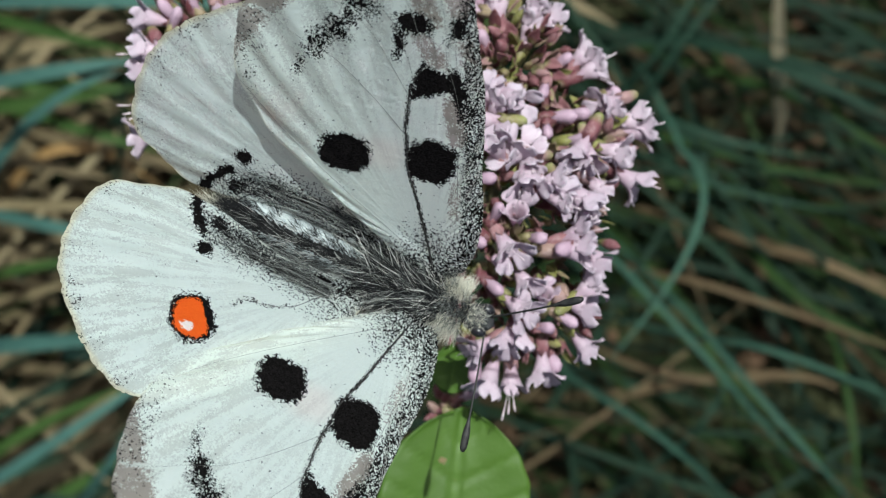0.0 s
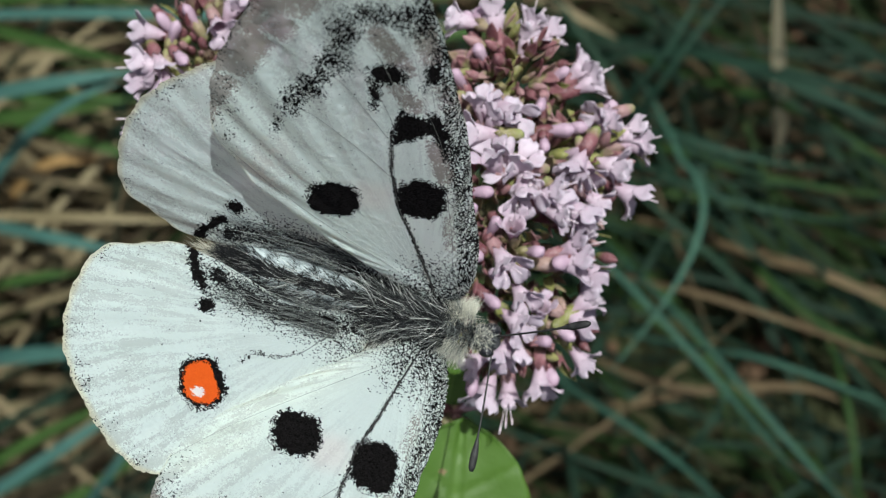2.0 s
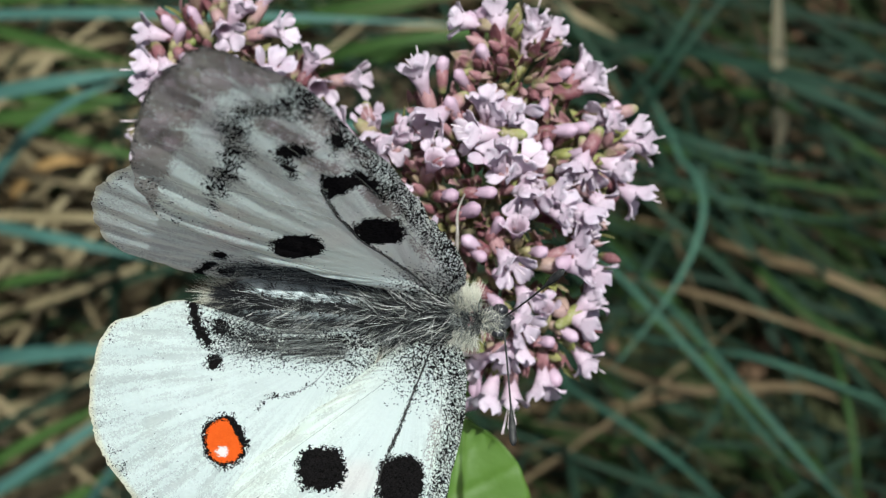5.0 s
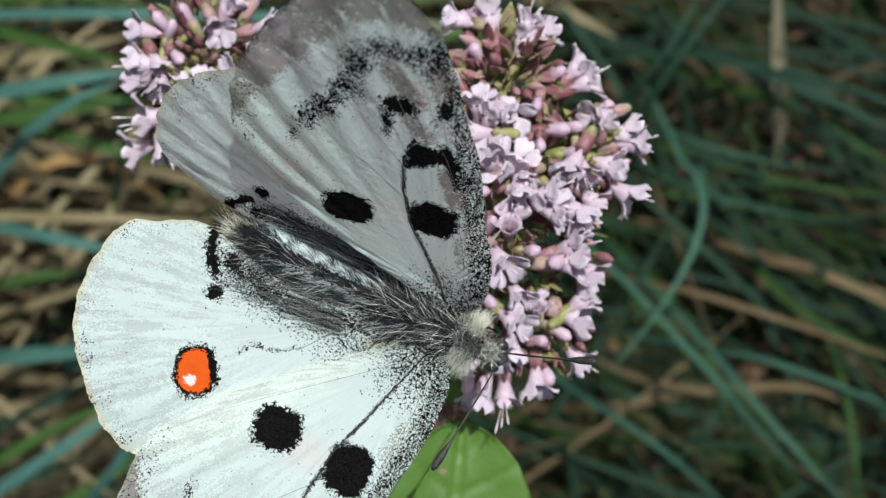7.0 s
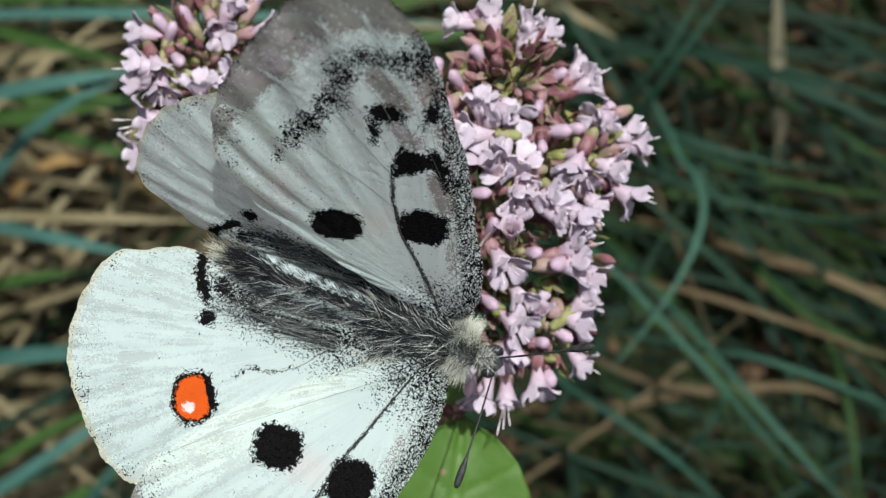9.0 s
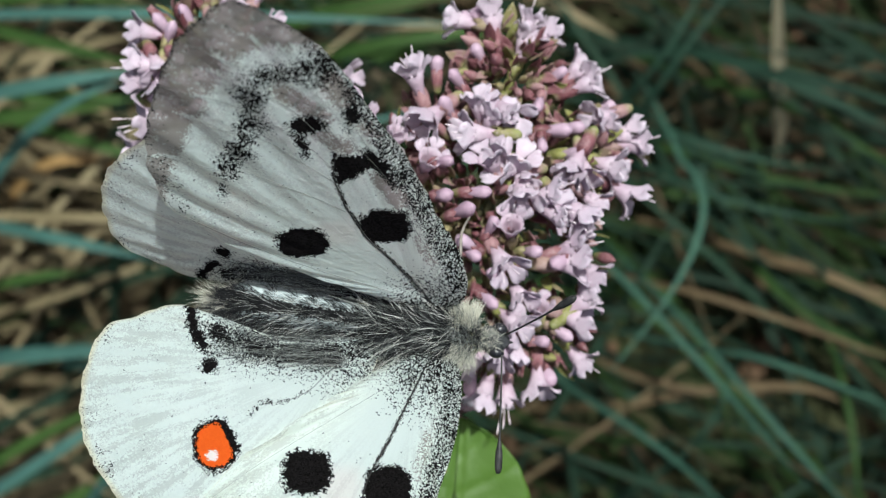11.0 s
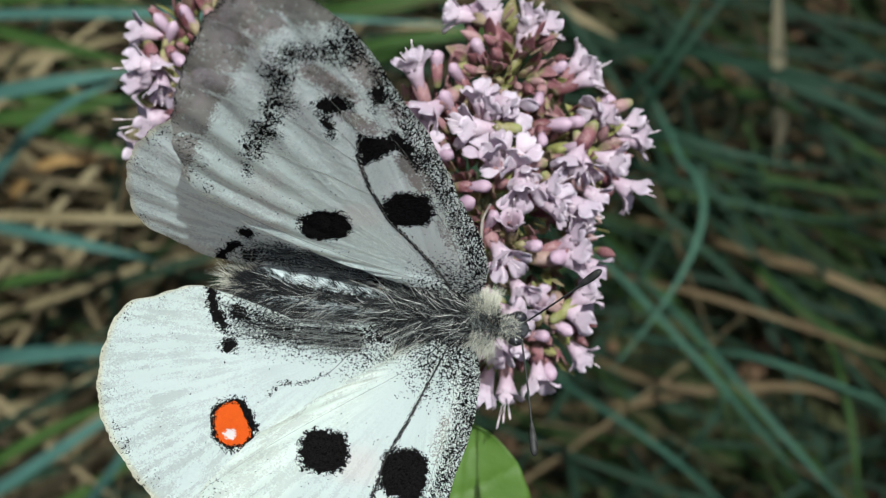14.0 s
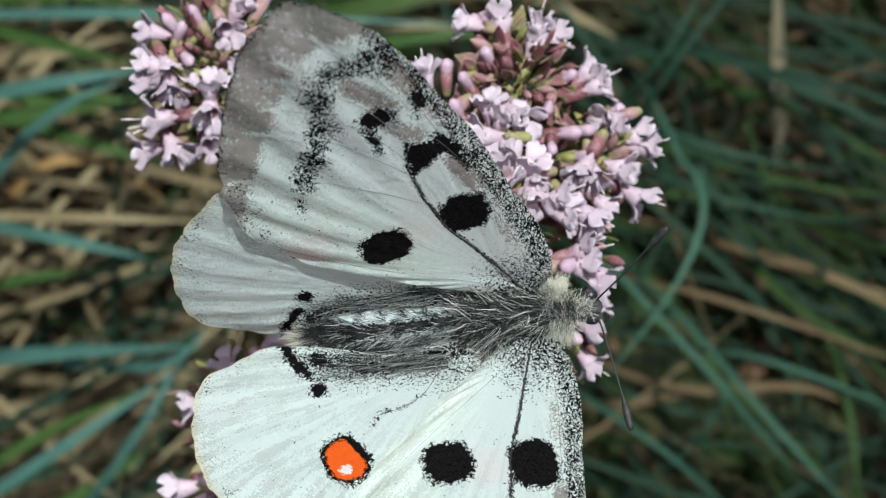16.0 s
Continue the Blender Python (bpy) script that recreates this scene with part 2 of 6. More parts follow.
STRAW = simple("straw_blade", (0.0892, 0.0714, 0.0367), (0.2053, 0.1696, 0.0956), 60, 0.65, 0.0002, 0.1, 0.2, own=0.4)
# straw copy with the +x side's shade put into its tones
SHADED_STRAW = simple("shaded_straw", (0.052, 0.037, 0.020), (0.115, 0.084, 0.046), 60, 0.7, 0.0002, 0.1, 0.12, own=0.4)
PALE_STEM = simple("pale_stem", (0.17, 0.149, 0.095), (0.325, 0.29, 0.19), 60, 0.65, 0.0002, 0.0, 0.2)
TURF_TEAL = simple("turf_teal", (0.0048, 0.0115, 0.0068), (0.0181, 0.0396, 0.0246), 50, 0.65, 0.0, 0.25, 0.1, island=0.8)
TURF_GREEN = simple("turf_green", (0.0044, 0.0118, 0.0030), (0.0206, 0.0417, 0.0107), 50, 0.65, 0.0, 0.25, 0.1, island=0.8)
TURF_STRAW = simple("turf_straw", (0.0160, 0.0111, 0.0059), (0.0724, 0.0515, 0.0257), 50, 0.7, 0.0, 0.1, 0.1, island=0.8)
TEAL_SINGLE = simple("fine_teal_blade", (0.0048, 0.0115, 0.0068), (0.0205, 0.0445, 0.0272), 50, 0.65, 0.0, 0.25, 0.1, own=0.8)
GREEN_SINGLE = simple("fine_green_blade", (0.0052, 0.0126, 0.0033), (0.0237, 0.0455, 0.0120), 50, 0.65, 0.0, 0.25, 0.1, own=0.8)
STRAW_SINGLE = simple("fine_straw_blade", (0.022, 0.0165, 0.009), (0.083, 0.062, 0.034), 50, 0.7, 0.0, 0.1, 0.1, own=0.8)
PALE_STRAW = simple("bleached_straw", (0.072, 0.0555, 0.031), (0.194, 0.158, 0.091), 50, 0.7, 0.0, 0.15, 0.1, island=0.8)
AMBER = simple("amber_blade", (0.16, 0.095, 0.036), (0.33, 0.21, 0.085), 60, 0.65, 0.0002, 0.1, 0.2, own=0.4)
DRY_LITTER = simple("dry_leaf_litter", (0.054, 0.038, 0.0255), (0.133, 0.098, 0.0685), 120, 0.8, 0.0, 0.1, 0.1, island=0.8)
LITTER = simple("leaf_litter", (0.0188, 0.0123, 0.0077), (0.0966, 0.0597, 0.0351), 120, 0.8, 0.0, 0.1, 0.1, island=0.8)


# ---- mesh helpers ----
def link_mesh(name, bm, material, parent=None, label=""):
    me = bpy.data.meshes.new(name)
    bm.to_mesh(me)
    bm.free()
    for p in me.polygons:
        p.use_smooth = True
    me.materials.append(material)
    ob = new(name, me)
    if parent:
        ob.parent = parent
    return tagged(ob, label)


def part(name, bm, material, parent, label=""):
    return link_mesh(name, bm, material, parent, label)


def thing(name, label, category, at=(0, 0, 0), group="", kind=""):
    ob = new(name)
    ob.empty_display_size = 0.01
    ob.location = at
    return tagged(ob, label, category, group, kind)


def raw(name, verts, faces, material, parent=None, label=""):
    me = bpy.data.meshes.new(name)
    me.from_pydata(verts, [], faces)
    me.update()
    for p in me.polygons:
        p.use_smooth = True
    me.materials.append(material)
    ob = new(name, me)
    if parent:
        ob.parent = parent
    return tagged(ob, label)


def catmull(points, per=12, closed=False):
    pts = [Vector(p) for p in points]
    n = len(pts)
    out = []
    for i in range(n if closed else n - 1):
        if closed:
            a, b, c, d = (pts[(i + k) % n] for k in (-1, 0, 1, 2))
        else:
            a, b, c, d = pts[max(i - 1, 0)], pts[i], pts[i + 1], pts[min(i + 2, n - 1)]
        for s in range(per):
            t = s / per
            out.append(0.5 * (2 * b + (c - a) * t + (2 * a - 5 * b + 4 * c - d) * t * t + (3 * b - a - 3 * c + d) * t ** 3))
    if not closed:
        out.append(pts[-1])
    return out


def tube(points, radii, sides=8, verts=None, faces=None):
    """A tube along points (Vectors) with a radius at each."""
    verts = [] if verts is None else verts
    faces = [] if faces is None else faces
    n = len(points)
    rings = []
    for i, p in enumerate(points):
        d = (points[min(i + 1, n - 1)] - points[max(i - 1, 0)]).normalized()
        ref = Vector((0, 0, 1)) if abs(d.z) < 0.9 else Vector((1, 0, 0))
        u = d.cross(ref).normalized()
        w = u.cross(d)
        ring = []
        for s in range(sides):
            a = 2 * math.pi * s / sides
            verts.append(tuple(p + (u * math.cos(a) + w * math.sin(a)) * radii[i]))
            ring.append(len(verts) - 1)
        rings.append(ring)
    for a, b in zip(rings, rings[1:]):
        for s in range(sides):
            faces.append((a[s], a[(s + 1) % sides], b[(s + 1) % sides], b[s]))
    faces.append(tuple(reversed(rings[0])))
    faces.append(tuple(rings[-1]))
    return verts, faces


def revolve(profile, sides=24, squash=(1, 1), bend=None):
    """A solid of revolution along x; profile: (x, radius)."""
    verts, faces = [], []
    for x, r in profile:
        c = bend(x) if bend else (0, 0)
        for s in range(sides):
            a = 2 * math.pi * s / sides
            verts.append((x, c[0] + r * squash[0] * math.cos(a), c[1] + r * squash[1] * math.sin(a)))
    for i in range(len(profile) - 1):
        for s in range(sides):
            a, b = i * sides + s, i * sides + (s + 1) % sides
            faces.append((a, b, b + sides, a + sides))
    faces.append(tuple(reversed(range(sides))))
    faces.append(tuple(range((len(profile) - 1) * sides, len(profile) * sides)))
    return verts, faces


def hair(verts, faces, root, way, length, width, droop, rng, steps=4):
    """One tapered, bent hair made of crossed narrow strips."""
    side = way.cross(Vector((rng.uniform(-1, 1), rng.uniform(-1, 1), rng.uniform(0.2, 1)))).normalized()
    curl = Vector((rng.uniform(-1, 1), rng.uniform(-1, 1), rng.uniform(-1, 1))) * 0.4
    base = len(verts)
    for i in range(steps + 1):
        t = i / steps
        c = root + way * (length * t) + (droop + curl) * (length * t * t * 0.5)
        w = width * (1 - 0.85 * t)
        verts.append(tuple(c - side * w))
        verts.append(tuple(c + side * w))
    for i in range(steps):
        a = base + 2 * i
        faces.append((a, a + 1, a + 3, a + 2))


def smooth01(a, b, x):
    t = min(max((x - a) / (b - a), 0.0), 1.0)
    return t * t * (3 - 2 * t)


# ---- the butterfly ----
def blob(x, y, cx, cy, rx, ry, turn=0.0, power=2.8):
    """How deep (x, y) lies inside a rounded spot, in mm; negative outside."""
    c, s = math.cos(radians(turn)), math.sin(radians(turn))
    u, v = ((x - cx) * c + (y - cy) * s) / rx, (-(x - cx) * s + (y - cy) * c) / ry
    return (1 - (abs(u) ** power + abs(v) ** power) ** (1 / power)) * min(rx, ry)


def to_line(x, y, line):
    best = 1e9
    for (ax, ay), (bx, by) in zip(line, line[1:]):
        dx, dy = bx - ax, by - ay
        t = min(max(((x - ax) * dx + (y - ay) * dy) / (dx * dx + dy * dy), 0), 1)
        best = min(best, math.hypot(x - ax - t * dx, y - ay - t * dy))
    return best


# outlines in mm from the hinge: x forward, y out along the spread wing
FORE_EDGE = [(0, -0.8), (2.6, 0.6), (3.1, 3.2), (2.6, 6.2), (1.7, 9.3), (-0.1, 13.4), (-1.5, 17.3), (-2.8, 20.6), (-4.4, 23.7), (-6.4, 27.6),
             (-8.5, 31.3), (-10.6, 34.1), (-13.1, 36.4), (-14.7, 37.2), (-16.2, 37.4), (-17.6, 36.7), (-19.2, 35.1), (-20.6, 33.0), (-21.8, 30.6),
             (-22.7, 28.2), (-23.5, 25.6), (-24.1, 22.8), (-24.3, 19.8), (-23.9, 16.5), (-22.6, 13.2), (-20.4, 11.0), (-17.1, 8.0), (-12.5, 5.4), (-6, 1.8)]
HIND_EDGE = [(0.5, -0.6), (0.6, 2.5), (-2.2, 8.5), (-6.6, 14.6), (-11, 18.4), (-15.3, 19.9), (-18.2, 19.2), (-20.5, 17.5), (-22.6, 15.3),
             (-24.6, 12.8), (-25.9, 10.0), (-26.4, 7.0), (-26.3, 4.2), (-25.7, 1.6), (-24.5, -0.1), (-22.8, -0.6), (-21.2, -1.5), (-19.4, -2.2), (-17.5, -2.2),
             (-15.2, -1.1), (-10, -0.3), (-5, -0.6)]
CELL_VEIN = [(0, 1), (-3.0, 6.0), (-4.6, 8.7), (-6.3, 11.3), (-7.2, 13.5), (-8.1, 15.7), (-8.7, 18.0), (-9.1, 19.6), (-8.9, 22.2)]
UPPER_VEIN = [(0, 1), (0.2, 6), (-2.4, 13.5), (-4.4, 19), (-6.8, 22.6)]
FORE_COSTA = [(2.2, 1.5), (2.1, 5), (1.0, 9), (-0.9, 13.4), (-2.4, 17.5), (-4.0, 21.5), (-6.0, 26), (-8.2, 30), (-10.4, 33.4)]
# veins that run out from the cell to the margin
RUNNERS = [[(-7.0, 22.6), (-9.8, 28.6), (-14.8, 34.2), (-18.8, 36.0)], [(-7.8, 22.6), (-11.6, 29.0), (-17.2, 32.4), (-20.5, 33.3)],
           [(-8.5, 22.2), (-12.6, 27.6), (-17.6, 30.7), (-21.5, 31.5)], [(-9.0, 20.4), (-13.0, 25.4), (-18.9, 28.3), (-22.4, 29.0)],
           [(-8.9, 18.8), (-14.0, 23.4), (-20.2, 25.8), (-23.3, 26.5)], [(-7.7, 14.8), (-14.0, 18.8), (-20.0, 20.6), (-24.1, 21.0)],
           [(0, 1), (-9.0, 5.7), (-17.0, 9.9), (-22.6, 13.4)], [(-6.0, 22.4), (-7.4, 25.4), (-10.2, 31.2)]]
# where the white scales end before the bare margin
SCALE_END = [(-10.0, 33.6), (-11.6, 34.2), (-12.8, 33.9), (-15.7, 33.2), (-17.2, 31.8), (-18.2, 29.7), (-19.4, 27.0), (-20.8, 24.6), (-22.0, 21.7), (-23.3, 18.7), (-24.0, 16.0)]
FORE_ROOT, HIND_ROOT = (-1.6, 2.6), (-3.2, 2.2)
SCALE_FAN = sorted((math.atan2(y - FORE_ROOT[1], FORE_ROOT[0] - x), math.hypot(x - FORE_ROOT[0], y - FORE_ROOT[1])) for x, y in SCALE_END)


def inside_shape(x, y, corners):
    """How deep (x, y) lies inside a closed shape, in mm; negative outside."""
    odd = False
    for (ax, ay), (bx, by) in zip(corners, corners[1:] + corners[:1]):
        if (ay > y) != (by > y) and x < ax + (y - ay) * (bx - ax) / (by - ay):
            odd = not odd
    far = to_line(x, y, corners + corners[:1])
    return far if odd else -far


def fore_marks(x, y, s):
    spot = max(blob(x, y, -12.0, 10.6, 2.3, 2.05, 10), blob(x, y, -4.7, 12.95, 2.2, 2.4, 12),
               inside_shape(x, y, [(-8.9, 22.3), (-7.0, 22.2), (-5.7, 21.0), (-6.7, 20.2), (-8.7, 18.5), (-8.95, 20.0)]) + 0.1,
               blob(x, y, -11.0, 25.6, 1.75, 1.0, 14) - 0.1, blob(x, y, -11.5, 23.4, 0.65, 1.6, 10) - 0.15,
               blob(x, y, -7.5, 26.5, 0.75, 1.0, 10) - 0.05, blob(x, y, -7.85, 25.3, 0.4, 0.8, 10) - 0.1)
    band = max(blob(x, y, -9.9, 31.3, 1.4, 1.1, -50) + 0.3, blob(x, y, -11.7, 31.1, 1.9, 1.0, 10), blob(x, y, -14.2, 30.5, 1.7, 0.95, 15), blob(x, y, -15.3, 28.8, 1.25, 1.2),
               blob(x, y, -15.3, 27.2, 0.9, 1.0), blob(x, y, -15.4, 25.5, 1.3, 1.2), blob(x, y, -16.0, 24.0, 0.8, 0.9), blob(x, y, -16.6, 22.7, 1.1, 1.2),
               blob(x, y, -17.3, 21.4, 0.9, 0.8), blob(x, y, -17.8, 20.2, 1.0, 1.1), blob(x, y, -18.4, 17.6, 0.6, 1.0) - 0.3)
    band += 0.45 * noise.noise(Vector((x * 0.9, y * 0.9, 2)))
    dust = 0.78 * smooth01(-0.5, 0.65, band)
    costa = to_line(x, y, FORE_COSTA)
    dust = max(dust, 0.60 * smooth01(1.75 - 0.02 * y, 0.75 - 0.01 * y, costa), 0.70 * smooth01(7.0, 0.5, math.hypot(x, y * 0.85)), 0.003)
    dust = max(dust, 0.9 * smooth01(1.1, 0.4, to_line(x, y, [(-6.2, 22.0), (-4.9, 20.6), (-3.6, 18.8)])))
    dust = max(dust, 0.75 * smooth01(0.35, 0.05, to_line(x, y, CELL_VEIN)))
    reach = math.hypot(x - FORE_ROOT[0], y - FORE_ROOT[1])
    a = math.atan2(y - FORE_ROOT[1], FORE_ROOT[0] - x)
    dust = max(dust, 0.13 * smooth01(0.86, 0.94, s) * smooth01(24, 19, y) * smooth01(11, 15, y))
    dust = max(dust, 0.6 * smooth01(0.984, 0.997, s) * smooth01(19, 26, y))
    # bare, glassy parts: the outer margin, widest at the tip, and cells along the front; scales reach further out along the veins
    past = reach - float(np.interp(a, [k for k, _ in SCALE_FAN], [r for _, r in SCALE_FAN], left=99, right=99))
    vein = min(to_line(x, y, line) for line in RUNNERS)
    glass = smooth01(-0.7, 0.55, past - 2.0 * smooth01(0.3, 0.04, vein) + 0.5)
    for cx, cy, rx, ry, turn, bare in ((-11.3, 27.9, 2.5, 0.85, -41, 0.85), (-8.4, 28.6, 2.0, 0.8, -59, 0.85), (-8.9, 23.7, 1.8, 0.75, -37, 0.85),
                                       (-4.35, 17.8, 2.3, 0.8, -61, 0.95), (-1.2, 9.6, 2.2, 0.5, -68, 0.5), (-6.1, 24.6, 1.3, 0.6, -60, 0.6)):
        glass = max(glass, bare * smooth01(-0.35, 0.2, blob(x, y, cx, cy, rx, ry, turn, 4)))
    return spot, dust, min(glass, 1), 0.6 * smooth01(0.985, 1.0, s), 0.3 * smooth01(-1.2, 0.6, blob(x, y, -9.0, 12.0, 1.6, 1.3))


def hind_marks(x, y, s):
    bar = 0.56 - to_line(x, y, [(-17.3, -1.8), (-16.9, -0.2), (-15.6, 1.6)])
    spot = max(blob(x, y, -14.85, 3.6, 0.85, 0.78, 0, 2.2), bar, blob(x, y, -13.45, 10.9, 2.1, 2.45, -18, 2.3) - 0.35 * smooth01(-0.6, 0.6, blob(x, y, -11.5, 9.3, 1.0, 1.0, 0, 2)))
    inner = to_line(x, y, [(-14.5, 0.2), (-10.5, 1.8), (-5, 1.6), (-1, 1)])
    dust = max(0.88 * smooth01(1.6, 0.4, inner), 0.36 * smooth01(3.4, 0.8, inner), 0.45 * smooth01(8.0, 2.5, math.hypot(x, y)), 0.002,
               0.4 * smooth01(0.4, 0.05, to_line(x, y, [(-5.3, 5.1), (-7.7, 6.5), (-9.6, 6.6), (-10.6, 8.0)])),
               0.12 * smooth01(0.90, 0.97, s) * smooth01(0.45, 0.7, noise.noise(Vector((x * 0.4, y * 0.4, 0))) * 0.5 + 0.5))
    return spot, dust, 0.10 * smooth01(0.86, 0.97, s), 0.9 * smooth01(0.975, 0.995, s), 0.0


def hind_eye(x, y):
    red = blob(x, y, -13.5, 10.95, 1.6, 2.05, -18, 2.2) - 0.75 * smooth01(-0.9, 0.7, blob(x, y, -11.7, 9.5, 1.1, 1.2, 0, 2))
    return red, blob(x, y, -13.6, 11.9, 0.62, 0.5, 20, 2)


def wing_surface(edge, root, folds, pleat):
    """The wing's ring of edge points, how far out a place lies (1 at the edge), and the height of the sheet there."""
    ring = catmull([(x, y, 0) for x, y in edge], 11, True)
    table = sorted((math.atan2(e.y - root[1], root[0] - e.x), math.hypot(e.x - root[0], e.y - root[1])) for e in ring)
    angles, reach = [a for a, _ in table], [r for _, r in table]

    def out(x, y):
        return math.hypot(x - root[0], y - root[1]) / float(np.interp(math.atan2(y - root[1], root[0] - x), angles, reach))

    def height(x, y, s):
        a = math.atan2(y - root[1], root[0] - x)
        z = pleat * math.cos(a * folds + 1.6 * math.sin(3 * a)) * smooth01(0.3, 0.9, s) + 0.05 * noise.noise(Vector((x * 0.35, y * 0.35, 3)))
        return z + 0.5 * math.sin(math.pi * min(s, 1)) - 0.35 * smooth01(0.75, 1, s)

    return ring, out, height


def wing(name, edge, root, marks, eyes, material, body, right, label, folds, pleat, lines, line_material, thick):
    """A thin, pleated wing sheet; marks give its pattern, lines its veins."""
    ring, out, height = wing_surface(edge, root, folds, pleat)
    n, m = len(ring), 64
    flip = -1 if right else 1
    rng = random.Random(5)
    rough = [1 + 0.003 * math.sin(i * 0.55) + rng.uniform(-0.003, 0.003) for i in range(n)]
    verts, data = [], []
    for j in range(m + 1):
        s = (j / m) ** 0.85
        for i in range(n):
            e = ring[i]
            k = rough[i] if s > 0.99 else 1
            x, y = root[0] + (e.x - root[0]) * s * k, root[1] + (e.y - root[1]) * s * k
            verts.append((x * MM, flip * y * MM, height(x, y, s) * MM))
            data.append((*marks(x, y, s), *(eyes(x, y) if eyes else (-1, -1)), math.atan2(y - root[1], root[0] - x), s))
    faces = []
    for j in range(m):
        for i in range(n):
            a, b = j * n + i, j * n + (i + 1) % n
            faces.append((a, b, b + n, a + n) if right else (a, a + n, b + n, b))
    ob = raw(name, verts, faces, material, body, label)
    for c, key in enumerate(("spot", "dust", "glass", "rim", "blush", "red", "pupil", "fan", "out")):
        ob.data.attributes.new(key, 'FLOAT', 'POINT').data.foreach_set("value", [d[c] for d in data])
    for line, width in lines:
        pts = catmull([(x, y, 0) for x, y in line], 10)
        pts = [Vector((p.x * MM, flip * p.y * MM, (height(p.x, p.y, out(p.x, p.y)) + 0.05) * MM)) for p in pts]
        v, f = tube(pts, [width * thick * MM * (1 - 0.55 * i / len(pts)) for i in range(len(pts))], 5)
        raw("vein", v, f, THIN_VEIN if width < 1 else line_material, ob)
    return ob


def body_bend(x):
    """The body's axis: sideways and up, by the place along it."""
    f = smooth01(-0.004, 0.008, x)
    return (0.0, -0.0006 * smooth01(-0.006, -0.02, x) + 0.0012 * f)


def fur(name, count, xs, radius, spread, lean, lengths, width, material, body, seed, arc=(20, 160), label="", lock_size=7, stray=0.2):
    """Hairs rooted round the body between xs, within an arc of its back."""
    rng = random.Random(seed)
    verts, faces = [], []
    for k in range(count):
        # hairs stand in small locks that part in different ways
        if k % lock_size == 0:
            lock = rng.uniform(*xs), rng.uniform(*arc), Vector((rng.gauss(0, 0.32), rng.gauss(0, 0.42), rng.gauss(0, 0.25)))
        x = min(max(lock[0] + rng.gauss(0, 0.0005), xs[0]), xs[1])
        a = radians(lock[1] + rng.gauss(0, 9))
        c = body_bend(x)
        r = radius(x)
        out = Vector((0, math.cos(a), math.sin(a)))
        root = Vector((x, c[0], c[1])) + out * r * 0.92
        way = (Vector((lean, 0, 0)) + out * spread + lock[2] + Vector((rng.gauss(0, stray), rng.gauss(0, stray), rng.gauss(0, 0.75 * stray)))).normalized()
        hair(verts, faces, root, way, rng.uniform(*lengths), width * rng.uniform(0.7, 1.3), Vector((lean * 0.5, out.y * 0.3, -0.35)), rng)
    return tagged(raw(name, verts, faces, material, body, label), kind="stuff")


